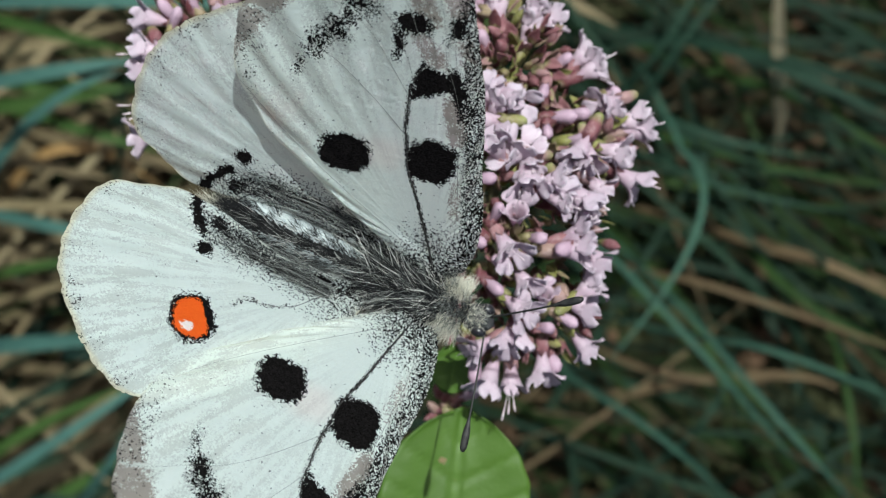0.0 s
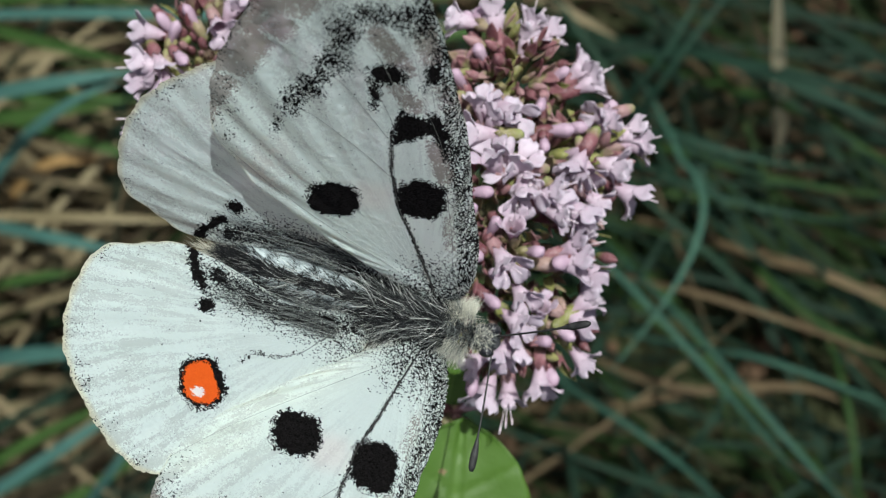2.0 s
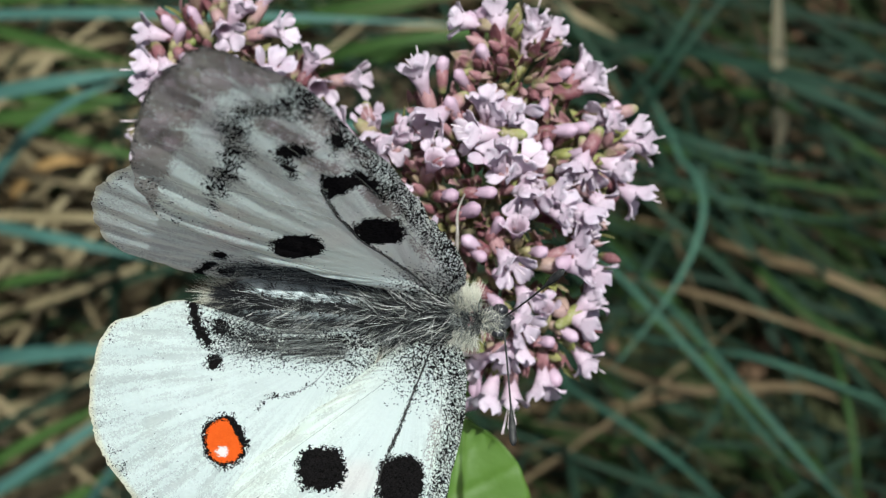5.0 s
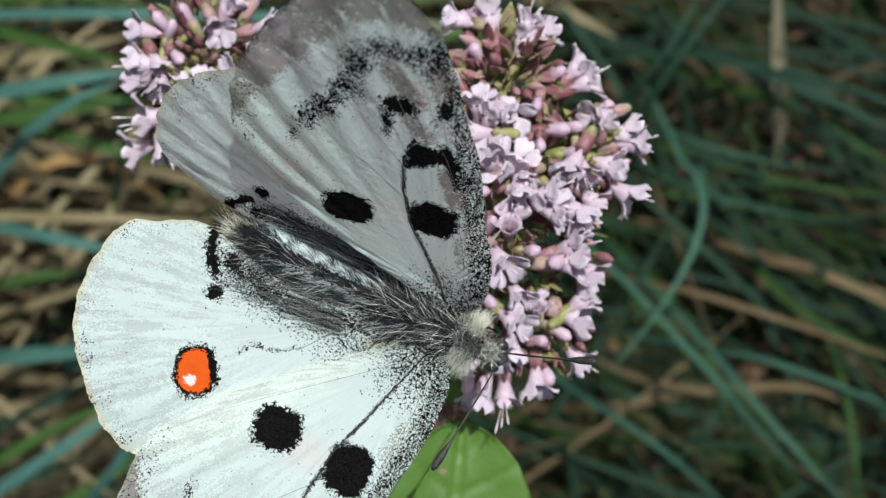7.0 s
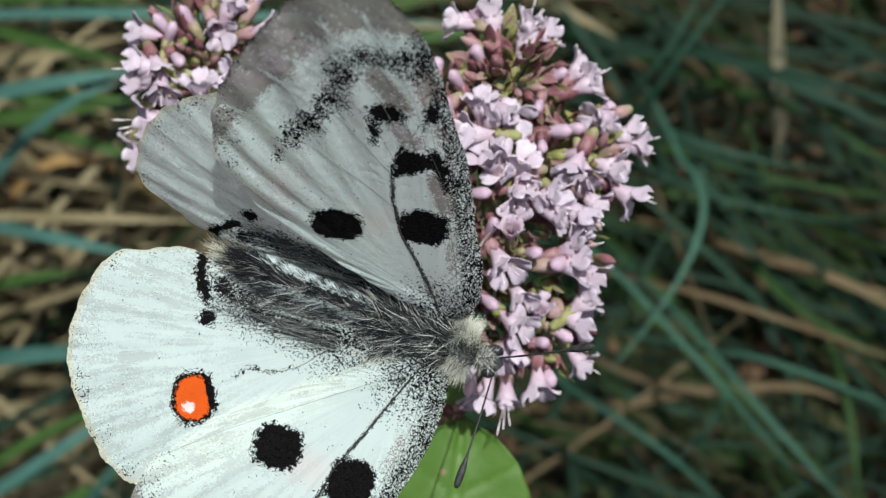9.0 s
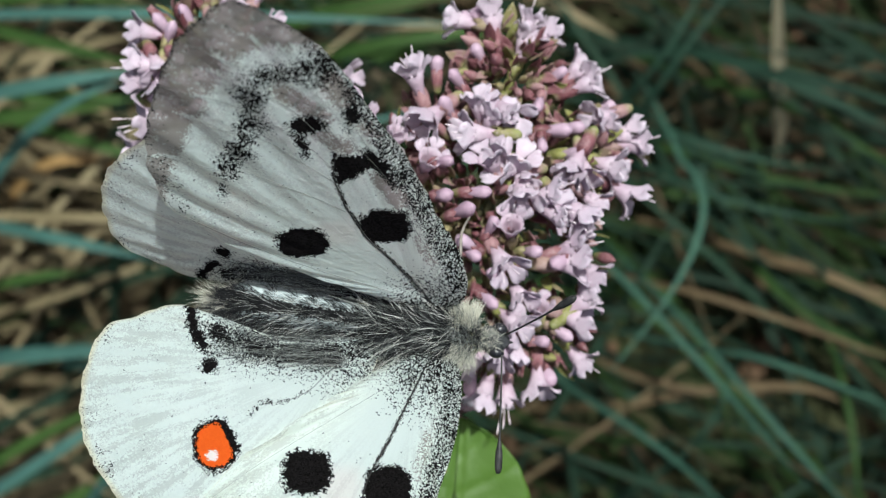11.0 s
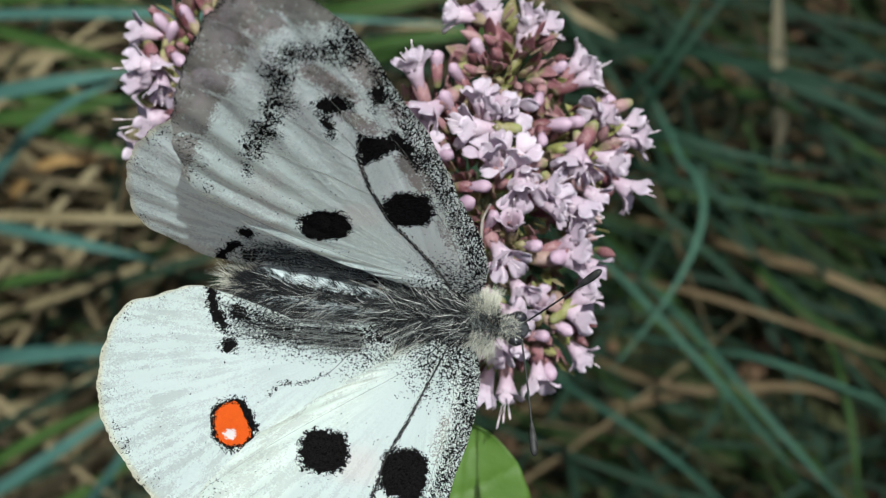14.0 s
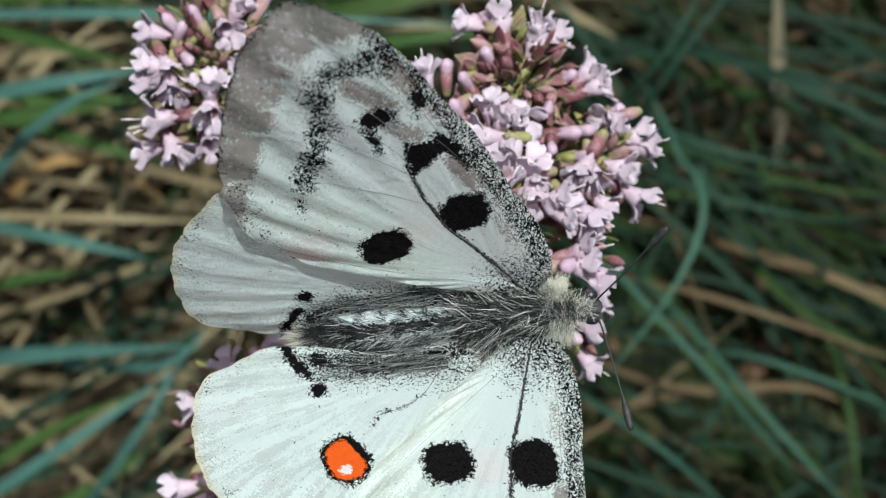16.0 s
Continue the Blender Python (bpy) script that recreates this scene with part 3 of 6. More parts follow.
def build_butterfly():
    fly = thing("butterfly", "white butterfly with black and red spotted wings on pink flowers", "butterfly")
    # abdomen: seven ringed segments
    def girth(x):
        t = min(max((x / MM + 20) / 18, 0), 1)
        return max(2.5 * math.sin(math.pi * (0.12 + 0.86 * t) ** 0.8) ** 0.62 * min(1, 0.12 + (t / 0.24) ** 0.7), 0.2) * MM

    prof = []
    for i in range(57):
        x = (-20.0 + 18.0 * i / 56) * MM
        prof.append((x, girth(x) * (1 + 0.05 * math.sin(i / 8 * 2 * math.pi))))
    v, f = revolve(prof, 28, (1, 0.95), body_bend)
    belly = raw("abdomen", v, f, ABDOMEN, fly, "dark grey segmented abdomen")
    for side in (1, -1):
        v, f = [], []
        for i in range(99):
            xx = (-17.6 + 13.2 * i / 98) * MM
            c = body_bend(xx)
            wide = 4 + 19 * math.sin(math.pi * i / 98) ** 0.6 + 1.5 * math.sin(i * 2.3) + 1.2 * math.sin(i * 0.9)
            notch = 9 if i % 14 == 7 else 0.8 * ((i * 7) % 5)
            for a in (48 - wide, 48 - wide * 0.4, 54 + wide * 0.4 - notch * 0.6, 58 + wide - notch * 1.4):
                a = radians(a)
                r = girth(xx) * (1.09 + 0.012 * math.sin(i * 0.45))
                v.append((xx, c[0] + side * r * math.cos(a), c[1] + r * math.sin(a) * 0.95))
        for i in range(98):
            for k in range(3):
                a = i * 4 + k
                f.append((a, a + 1, a + 5, a + 4))
        raw("side_band", v, f, SIDE, belly, "pale scaly band along the abdomen")
    # thorax and head
    prof = [((-4.5 + 9.6 * i / 24) * MM, 3.0 * MM * max(math.sin(math.pi * (0.08 + 0.88 * i / 24)), 0.05) ** 0.55) for i in range(25)]
    v, f = revolve(prof, 28, (1, 0.9), body_bend)
    raw("thorax", v, f, CUTICLE, fly, "black furry thorax")
    hx, (hy, hz) = 7.6 * MM, body_bend(7.6 * MM)
    prof = [(hx + (-1.7 + 3.4 * i / 16) * MM, 1.3 * MM * max(math.sin(math.pi * (0.04 + 0.92 * i / 16)), 0.05) ** 0.6) for i in range(17)]
    v, f = revolve(prof, 20, (1.05, 0.9), body_bend)
    head = raw("head", v, f, CUTICLE, fly, "cream-haired head")
    for side in (1, -1):
        bm = bmesh.new()
        bmesh.ops.create_icosphere(bm, subdivisions=3, radius=0.80 * MM)
        bmesh.ops.scale(bm, vec=(1.0, 0.75, 1.05), verts=bm.verts)
        bmesh.ops.translate(bm, vec=(hx + 0.55 * MM, hy + side * 1.12 * MM, hz + 0.35 * MM), verts=bm.verts)
        part("eye", bm, EYE_MAT, head, "glossy black compound eye")
    v, f = [], []
    pts = catmull([(hx + 1.2 * MM, hy, hz - 0.6 * MM), (hx + 2.2 * MM, hy, hz - 2 * MM), (hx + 2.1 * MM, hy, hz - 5 * MM)], 6)
    tube(pts, [0.14 * MM] * len(pts), 6, v, f)
    raw("proboscis", v, f, CUTICLE, head)
    # fur
    thick = lambda x: 2.85 * MM
    fur("back_fur", 4200, (-0.0185, -0.003), girth, 0.6, -1.0, (0.9 * MM, 1.9 * MM), 0.034 * MM, FUR_DARK, fly, 11, (62, 150), "dense dark fur on the back", 9, 0.16)
    for ring in range(6):
        x = (-15.8 + 2.0 * ring) * MM
        fur("back_fur", 70, (x, x + 0.3 * MM), girth, 0.5, -0.5, (0.6 * MM, 1.2 * MM), 0.036 * MM, FUR_DARK, fly, 40 + ring, (46, 80), "short dark bristles between segments")
    fur("back_fur", 950, (-0.0195, -0.003), girth, 0.95, -0.9, (0.6 * MM, 1.6 * MM), 0.024 * MM, FUR_SILVER, fly, 12, (92, 165), "long silvery hairs on the back", 11, 0.09)
    fur("back_fur", 300, (-0.0190, -0.003), girth, 0.9, -0.9, (1.3 * MM, 2.6 * MM), 0.021 * MM, FUR_PALE, fly, 26, (80, 160), "thin silvery hairs on the back", 5, 0.1)
    fur("flank_fur", 130, (-0.016, -0.001), girth, 0.6, -1.0, (2.5 * MM, 5.0 * MM), 0.024 * MM, FUR_PALE, fly, 13, (-25, 0), "pale flank hairs")
    fur("flank_fur", 420, (-0.0185, 0.002), girth, 1.0, -1.0, (1.8 * MM, 3.6 * MM), 0.022 * MM, FUR_PALE, fly, 28, (140, 200), "pale flank hairs", 8, 0.1)
    fur("flank_fur", 1500, (-0.0185, 0.002), girth, 1.0, -1.0, (1.5 * MM, 3.2 * MM), 0.026 * MM, FUR_SILVER, fly, 14, (140, 205), "pale flank hairs", 12, 0.1)
    fur("flank_fur", 2000, (-0.0185, 0.002), girth, 0.7, -1.0, (1.4 * MM, 2.8 * MM), 0.034 * MM, FUR_DARK, fly, 22, (128, 195), "dark flank hairs", 9, 0.14)
    fur("thorax_fur", 3000, (-0.0045, 0.0036), thick, 0.55, -0.7, (1.0 * MM, 2.2 * MM), 0.036 * MM, FUR_DARK, fly, 15, (-10, 190), "black thorax fur")
    fur("thorax_fur", 850, (-0.0045, 0.0044), thick, 0.8, -0.7, (1.4 * MM, 3.0 * MM), 0.028 * MM, FUR_SILVER, fly, 30, (0, 210), "grey thorax hairs", 6, 0.15)
    fur("thorax_fur", 420, (-0.0045, 0.0040), thick, 0.8, -0.7, (1.8 * MM, 3.8 * MM), 0.032 * MM, FUR_PALE, fly, 16, (10, 210), "silvery thorax hairs", 4, 0.14)
    fur("collar", 1500, (0.0028, 0.0058), lambda x: 2.2 * MM, 0.8, 0.1, (0.5 * MM, 1.7 * MM), 0.032 * MM, FUR_CREAM, fly, 17, (-25, 62), "cream collar tuft", 9, 0.3)
    fur("collar", 1500, (0.0028, 0.0060), lambda x: 2.2 * MM, 0.8, -0.2, (0.5 * MM, 1.8 * MM), 0.032 * MM, FUR_CREAM, fly, 23, (122, 208), "cream collar tuft", 9, 0.3)
    fur("collar", 700, (0.0026, 0.0060), lambda x: 2.0 * MM, 0.7, -0.3, (0.9 * MM, 1.8 * MM), 0.030 * MM, FUR_SILVER, fly, 24, (50, 140), "grey hairs between the collar tufts", 8, 0.16)
    fur("collar", 420, (0.0030, 0.0062), lambda x: 1.9 * MM, 0.6, -0.3, (0.7 * MM, 1.4 * MM), 0.034 * MM, FUR_DARK, fly, 25, (58, 130), "dark hairs between the collar tufts")
    fur("head_fur", 360, (0.0056, 0.0080), lambda x: 1.1 * MM, 0.8, 0.1, (0.5 * MM, 1.2 * MM), 0.030 * MM, FUR_CREAM, fly, 29, (35, 145), "cream head hairs", 12, 0.2)
    fur("head_fur", 420, (0.0056, 0.0084), lambda x: 1.15 * MM, 0.7, 0.4, (0.3 * MM, 0.8 * MM), 0.028 * MM, FUR_SILVER, fly, 18, (50, 130), "grey head hairs", 8, 0.2)
    fur("head_fur", 260, (0.0054, 0.0084), lambda x: 1.1 * MM, 0.6, 0.3, (0.2 * MM, 0.6 * MM), 0.030 * MM, FUR_DARK, fly, 19, (55, 125), "dark head hairs")
    fur("tail_tuft", 320, (-0.0200, -0.0170), girth, 0.3, -1.0, (0.8 * MM, 2.1 * MM), 0.030 * MM, FUR_CREAM, fly, 20, (-30, 210), "cream tail tuft", 12, 0.15)
    fur("tail_tuft", 350, (-0.0195, -0.0165), girth, 0.35, -1.0, (1.0 * MM, 2.2 * MM), 0.03 * MM, FUR_DARK, fly, 27, (60, 210), "dark tail hairs")
    # six jointed legs
    for side in (1, -1):
        for x, knee, foot in ((3.8, (3.5, 7.4, -0.6), (4.0, 11.8, -2.4)), (0.0, (-1.0, 7.4, -1.6), (-1.5, 9.8, -5.5)), (-1.2, (-4.4, 7.5, -0.8), (-6.9, 10.6, -2.8))):
            v, f = [], []
            pts = catmull([(x * MM, side * 1.5 * MM, -1.6 * MM), (knee[0] * MM, side * knee[1] * MM, knee[2] * MM),
                           (0.45 * (knee[0] + foot[0]) * MM, side * 0.52 * (knee[1] + foot[1]) * MM, 0.62 * foot[2] * MM), (foot[0] * MM, side * foot[1] * MM, foot[2] * MM)], 6)
            tube(pts, [(0.26 - 0.010 * i) * MM for i in range(len(pts))], 7, v, f)
            raw("leg", v, f, LEG, fly, "thin pale leg")
    # wings
    moving = {}
    for right in (False, True):
        flip = -1 if right else 1
        side = "right" if right else "left"
        fan = []
        fan.append(([(-2, 1.5), (-3.7, 3.2), (-5.3, 5.1), (-7.7, 6.5), (-9.6, 6.6)], 0.9))
        hind = wing("hindwing", HIND_EDGE, HIND_ROOT, hind_marks, hind_eye, HINDWING, fly, right, "white hindwing with a red and black eyespot", 38, 0.10, fan, VEIN, 0.045)
        hind.location = (-4.0 * MM, flip * 2.0 * MM, 1.2 * MM)
        rng = random.Random(31)
        v, f = [], []
        for _ in range(520):
            x = rng.uniform(-12.5, -1)
            y = rng.uniform(-0.2, 2.6)
            hair(v, f, Vector((x * MM, flip * y * MM, 0.25 * MM)), Vector((-1, flip * rng.uniform(-0.12, 0.22), rng.uniform(0.02, 0.2))).normalized(),
                 rng.uniform(2, 5) * MM, rng.uniform(0.02, 0.035) * MM, Vector((0, flip * 0.1, -0.1)), rng)
        tagged(raw("wing_hair", v, f, FUR_DARK, hind), kind="stuff")
        v, f = [], []
        for _ in range(300):
            x = rng.uniform(-11.5, -1)
            y = rng.uniform(-0.4, 2.8)
            hair(v, f, Vector((x * MM, flip * y * MM, 0.3 * MM)), Vector((-1, flip * rng.uniform(-0.1, 0.25), rng.uniform(0.05, 0.25))).normalized(),
                 rng.uniform(2.5, 6) * MM, rng.uniform(0.02, 0.032) * MM, Vector((0, flip * 0.1, -0.1)), rng)
        tagged(raw("wing_hair", v, f, FUR_SILVER, hind), kind="stuff")
        fan = []
        fan += [(CELL_VEIN, 1.7), (UPPER_VEIN, 0.5)] + [(line, 0.36) for line in RUNNERS]
        fore = wing("forewing", FORE_EDGE, FORE_ROOT, fore_marks, None, FOREWING, fly, right, "translucent white forewing with black spots", 46, 0.23, fan, DARK_VEIN, 0.05)
        fore.location = (1.5 * MM, flip * 2.2 * MM, 2.0 * MM)
        moving["hind_" + side], moving["fore_" + side] = hind, fore
        # antenna along +x from its base, with a club
        v, f = [], []
        pts = [Vector((12.0 * MM * i / 30, 0, 0.5 * MM * math.sin(math.pi * i / 30))) for i in range(31)]
        rad = [(0.088 + 0.012 * (i % 2) + 0.27 * smooth01(21, 26, i) - 0.22 * smooth01(28.5, 30.5, i)) * MM for i in range(31)]
        tube(pts, rad, 9, v, f)
        feeler = raw("antenna", v, f, ANTENNA, fly, "ringed antenna with a black club")
        feeler.location = (8.6 * MM, hy + flip * 0.55 * MM, hz + 0.6 * MM)
        moving["feeler_" + side] = feeler
    moving["fly"] = fly
    return moving


# ---- flowers ----
def petal_sheet(verts, faces, rim, z0, turn, width, length, start, finish, notch=0.0, cup=0.0, cols=6, rows=7):
    """One rounded lobe that leaves the tube's rim and bends outward."""
    base = len(verts)
    c, s = math.cos(turn), math.sin(turn)
    r, z = rim, z0
    for j in range(rows + 1):
        v = j / rows
        b = start + (finish - start) * v
        if j:
            r += math.sin(b) * length / rows
            z += math.cos(b) * length / rows
        for i in range(cols + 1):
            u = 2 * i / cols - 1
            w = width * (0.45 + 0.55 * smooth01(0.0, 0.6, v)) * math.sqrt(max(1 - (max(v - 0.58, 0) / 0.47) ** 2, 0.10))
            back = notch * (1 - abs(u)) ** 2 * smooth01(0.5, 1, v) + 0.10 * length * u * u * smooth01(0.4, 1, v)
            rr = r - math.sin(b) * back
            zz = z - math.cos(b) * back + cup * u * u * width * math.sin(b) - 0.16 * MM * (math.sin(4 * u + 6 * v + 9 * turn) + 0.6 * math.sin(9 * u - 4 * v + 5 * turn)) * v
            side = u * w
            verts.append((c * rr - s * side, s * rr + c * side, zz))
    for j in range(rows):
        for i in range(cols):
            a = base + j * (cols + 1) + i
            faces.append((a, a + 1, a + cols + 2, a + cols + 1))


def cup_ring(verts, faces, prof, sides, teeth=0.0):
    base = len(verts)
    for k, (z, r) in enumerate(prof):
        for s in range(sides):
            a = 2 * math.pi * s / sides
            up = teeth * (1 if s % 2 else 0) if k == len(prof) - 1 else 0
            rr = r * (1 - (0.35 if up else 0) * 0.4)
            verts.append((rr * math.cos(a), rr * math.sin(a), z + up))
    for k in range(len(prof) - 1):
        for s in range(sides):
            a, b = base + k * sides + s, base + k * sides + (s + 1) % sides
            faces.append((a, b, b + sides, a + sides))


def thick_mesh(name, verts, faces, material, t):
    """A shared mesh with real thickness."""
    me = bpy.data.meshes.new(name)
    me.from_pydata(verts, [], faces)
    bm = bmesh.new()
    bm.from_mesh(me)
    bmesh.ops.recalc_face_normals(bm, faces=bm.faces)
    if t:
        # a second skin just under the first, joined along the open edges
        bm.normal_update()
        skin = bm.faces[:]
        rim = [e for e in bm.edges if e.is_boundary]
        low = {v: bm.verts.new(v.co - v.normal * t) for v in bm.verts[:]}
        for fc in skin:
            bm.faces.new([low[v] for v in reversed(fc.verts)])
        for e in rim:
            a, b = e.verts
            bm.faces.new((a, b, low[b], low[a]))
        bmesh.ops.recalc_face_normals(bm, faces=bm.faces)
    for f in bm.faces:
        f.smooth = True
    bm.to_mesh(me)
    bm.free()
    me.materials.append(material)
    return me


def corolla_mesh(seed, withered=False):
    rng = random.Random(seed)
    v, f = [], []
    long = rng.uniform(3.0, 3.5) * MM
    cup_ring(v, f, [(0, 0.40 * MM), (long * 0.4, 0.50 * MM), (long * 0.72, 0.78 * MM), (long, 1.08 * MM)], 12)
    k = 0.6 if withered else 1.0
    j = lambda a: rng.uniform(1 - a, 1 + a)
    petal_sheet(v, f, 0.92 * MM, long * 0.93, radians(90), 1.22 * MM * k * j(0.12), 1.85 * MM * k * j(0.15), radians(6), radians(rng.uniform(20, 60)), 0.55 * MM, 0.25)
    petal_sheet(v, f, 0.95 * MM, long * 0.93, radians(-90 + rng.uniform(-8, 8)), 1.02 * MM * k * j(0.15), 2.25 * MM * k * j(0.12), radians(18), radians(rng.uniform(55, 105)), 0.12 * MM, 0.18)
    for side in (-1, 1):
        petal_sheet(v, f, 0.95 * MM, long * 0.91, radians(-90 + side * rng.uniform(60, 72)), 0.92 * MM * k * j(0.15), 1.95 * MM * k * j(0.12), radians(18), radians(rng.uniform(50, 105)), 0.0, 0.18)
    return thick_mesh("corolla", v, f, PETAL, 0.06 * MM)


def bud_mesh(seed):
    rng = random.Random(seed)
    v, f = [], []
    long = rng.uniform(2.7, 3.8) * MM
    fat = rng.uniform(0.74, 0.92)
    prof = [(long * t, fat * MM * (0.62 + 0.42 * math.sin(math.pi * t ** 1.7) ** 0.8) * (1 if t < 0.9 else 0.75)) for t in (0, 0.2, 0.4, 0.55, 0.7, 0.82, 0.92)]
    prof += [(long * 0.985, 0.3 * fat * MM), (long, 0.05 * MM)]
    cup_ring(v, f, prof, 10)
    # seams where the lobes fold over one another
    v = [(x * (1 - 0.16 * abs(math.sin(2 * math.atan2(y, x)))), y * (1 - 0.24 * abs(math.sin(2 * math.atan2(y, x)))), z) for x, y, z in v]
    return thick_mesh("bud", v, f, BUD, 0)


def calyx_mesh(seed):
    rng = random.Random(seed)
    v, f = [], []
    long = rng.uniform(2.0, 2.7) * MM
    cup_ring(v, f, [(-0.3 * MM, 0.25 * MM), (0, 0.50 * MM), (long * 0.5, 0.72 * MM), (long, 0.80 * MM)], 10, 0.75 * MM)
    return thick_mesh("calyx", v, f, CALYX, 0.06 * MM)


def closed_calyx_mesh(seed):
    """A calyx before or after bloom, its five teeth closed over the mouth."""
    rng = random.Random(seed)
    v, f = [], []
    long = rng.uniform(2.5, 3.5) * MM
    fat = rng.uniform(0.50, 0.68) * MM
    cup_ring(v, f, [(-0.3 * MM, 0.2 * MM), (0, 0.55 * fat), (long * 0.35, 0.95 * fat), (long * 0.62, 0.9 * fat), (long * 0.85, 0.5 * fat), (long, 0.08 * fat)], 10)
    v = [(x * (1 - 0.14 * abs(math.sin(2.5 * math.atan2(y, x)))), y * (1 - 0.14 * abs(math.sin(2.5 * math.atan2(y, x)))), z) for x, y, z in v]
    return thick_mesh("calyx", v, f, CALYX, 0)


def bract_mesh(seed):
    """A small pointed, keeled bract."""
    rng = random.Random(seed)
    v, f = [], []
    long, wide, lean = rng.uniform(2.4, 3.3) * MM, rng.uniform(0.62, 0.86) * MM, rng.uniform(0.15, 0.4)
    for j in range(8):
        t = j / 7
        w = wide * math.sin(math.pi * (0.12 + 0.86 * t) ** 0.85) ** 0.9
        for i in range(5):
            u = i / 2 - 1
            v.append((0.3 * MM + lean * long * t * t + 0.35 * w * (1 - u * u), u * w, long * t))
    for j in range(7):
        for i in range(4):
            a = j * 5 + i
            f.append((a, a + 1, a + 6, a + 5))
    return thick_mesh("bract", v, f, CALYX, 0.07 * MM)


def stamen_mesh(seed):
    rng = random.Random(seed)
    v, f = [], []
    for k in range(rng.choice((2, 3))):
        a = rng.uniform(0, 6.28)
        tip = Vector((0.9 * math.cos(a) * MM, 0.9 * math.sin(a) * MM + 0.4 * MM, rng.uniform(4.6, 6.2) * MM))
        pts = catmull([(0, 0, 1.5 * MM), (tip.x * 0.3, tip.y * 0.5, 3.4 * MM), tip], 4)
        tube(pts, [0.034 * MM] * (len(pts) - 2) + [0.08 * MM, 0.05 * MM], 5, v, f)
    return thick_mesh("stamen", v, f, STAMEN, 0)


COROLLAS = [corolla_mesh(100 + i) for i in range(9)]
WITHERED = [corolla_mesh(200 + i, True) for i in range(3)]
BUDS = [bud_mesh(300 + i) for i in range(5)]
CALYCES = [calyx_mesh(400 + i) for i in range(4)]
CLOSED = [closed_calyx_mesh(450 + i) for i in range(5)]
BRACTS = [bract_mesh(500 + i) for i in range(4)]
STAMENS = [stamen_mesh(600 + i) for i in range(5)]


def put(name, mesh, parent, at, way, roll):
    ob = new(name, mesh)
    ob.parent = parent
    turn = Vector(way).to_track_quat('Z', 'Y').to_matrix().to_4x4()
    ob.matrix_basis = Matrix.Translation(at) @ turn @ pose(0, 0, 0, 0, 0, roll)
    return ob


def cyme(head, flowers, rng):
    """Florets of one cluster: x, y, z in mm in the head, the way they face (degrees round, degrees off the vertical), a kind:
    0 open, 1 bud, 2 withered."""
    for x, y, z, turn, tilt, kind in flowers:
        a, t = radians(turn), radians(tilt + (24 if kind == 0 else 8))
        way = Vector((math.sin(t) * math.cos(a), math.sin(t) * math.sin(a), math.cos(t)))
        if kind == 1:
            base = Vector((x, y, z)) * MM - way * 2.2 * MM
            ob = put("bud", rng.choice(BUDS), head, base, way, rng.uniform(0, 360))
        else:
            base = Vector((x, y, z)) * MM - way * 3.6 * MM
            ob = put("floret", rng.choice(WITHERED if kind == 2 else COROLLAS), head, base, way, rng.uniform(-40, 40))
            if rng.random() < 0.55:
                st = new("stamen", rng.choice(STAMENS))
                st.parent = ob
        size = rng.uniform(0.80, 1.02) if kind == 1 else rng.uniform(0.92, 1.2)
        ob.scale = (size, size, size)
        cx = new("calyx", rng.choice(CALYCES))
        cx.parent = ob
        cx.matrix_basis = pose(0, 0, (-1.9 if kind == 1 else -1.3) * MM, 0, 0, rng.uniform(0, 360))


def fill_calyces(head, count, cx, cy, rx, ry, top, drop, rng, bracts=0.72):
    """Unopened calyces and bracts that fill a domed cluster."""
    for i in range(count):
        r = math.sqrt((i + 0.5) / count)
        a = i * 2.39996 + rng.uniform(-0.3, 0.3)
        x, y = cx + rx * r * math.cos(a), cy + ry * r * math.sin(a)
        z = top - drop * r * r - rng.uniform(0.0, 2.2)
        tilt = radians(70 * r * rng.uniform(0.5, 1.1))
        turn = math.atan2(y - cy, x - cx) + rng.uniform(-0.6, 0.6)
        way = Vector((math.sin(tilt) * math.cos(turn), math.sin(tilt) * math.sin(turn), math.cos(tilt)))
        bract = rng.random() < bracts
        ob = put("bract" if bract else "calyx", rng.choice(BRACTS if bract else CLOSED), head,
                 Vector((x, y, z)) * MM - way * 2.0 * MM, way, rng.uniform(0, 360))
        s = rng.uniform(0.68, 0.98) if bract else rng.uniform(0.8, 1.15)
        ob.scale = (s, s, s)


def stalk(name, head, points, r0, r1, label=""):
    v, f = [], []
    pts = catmull([Vector(p) * MM for p in points], 8)
    n = len(pts)
    tube(pts, [(r0 + (r1 - r0) * i / (n - 1)) * MM for i in range(n)], 8, v, f)
    return raw(name, v, f, STEM, head, label)


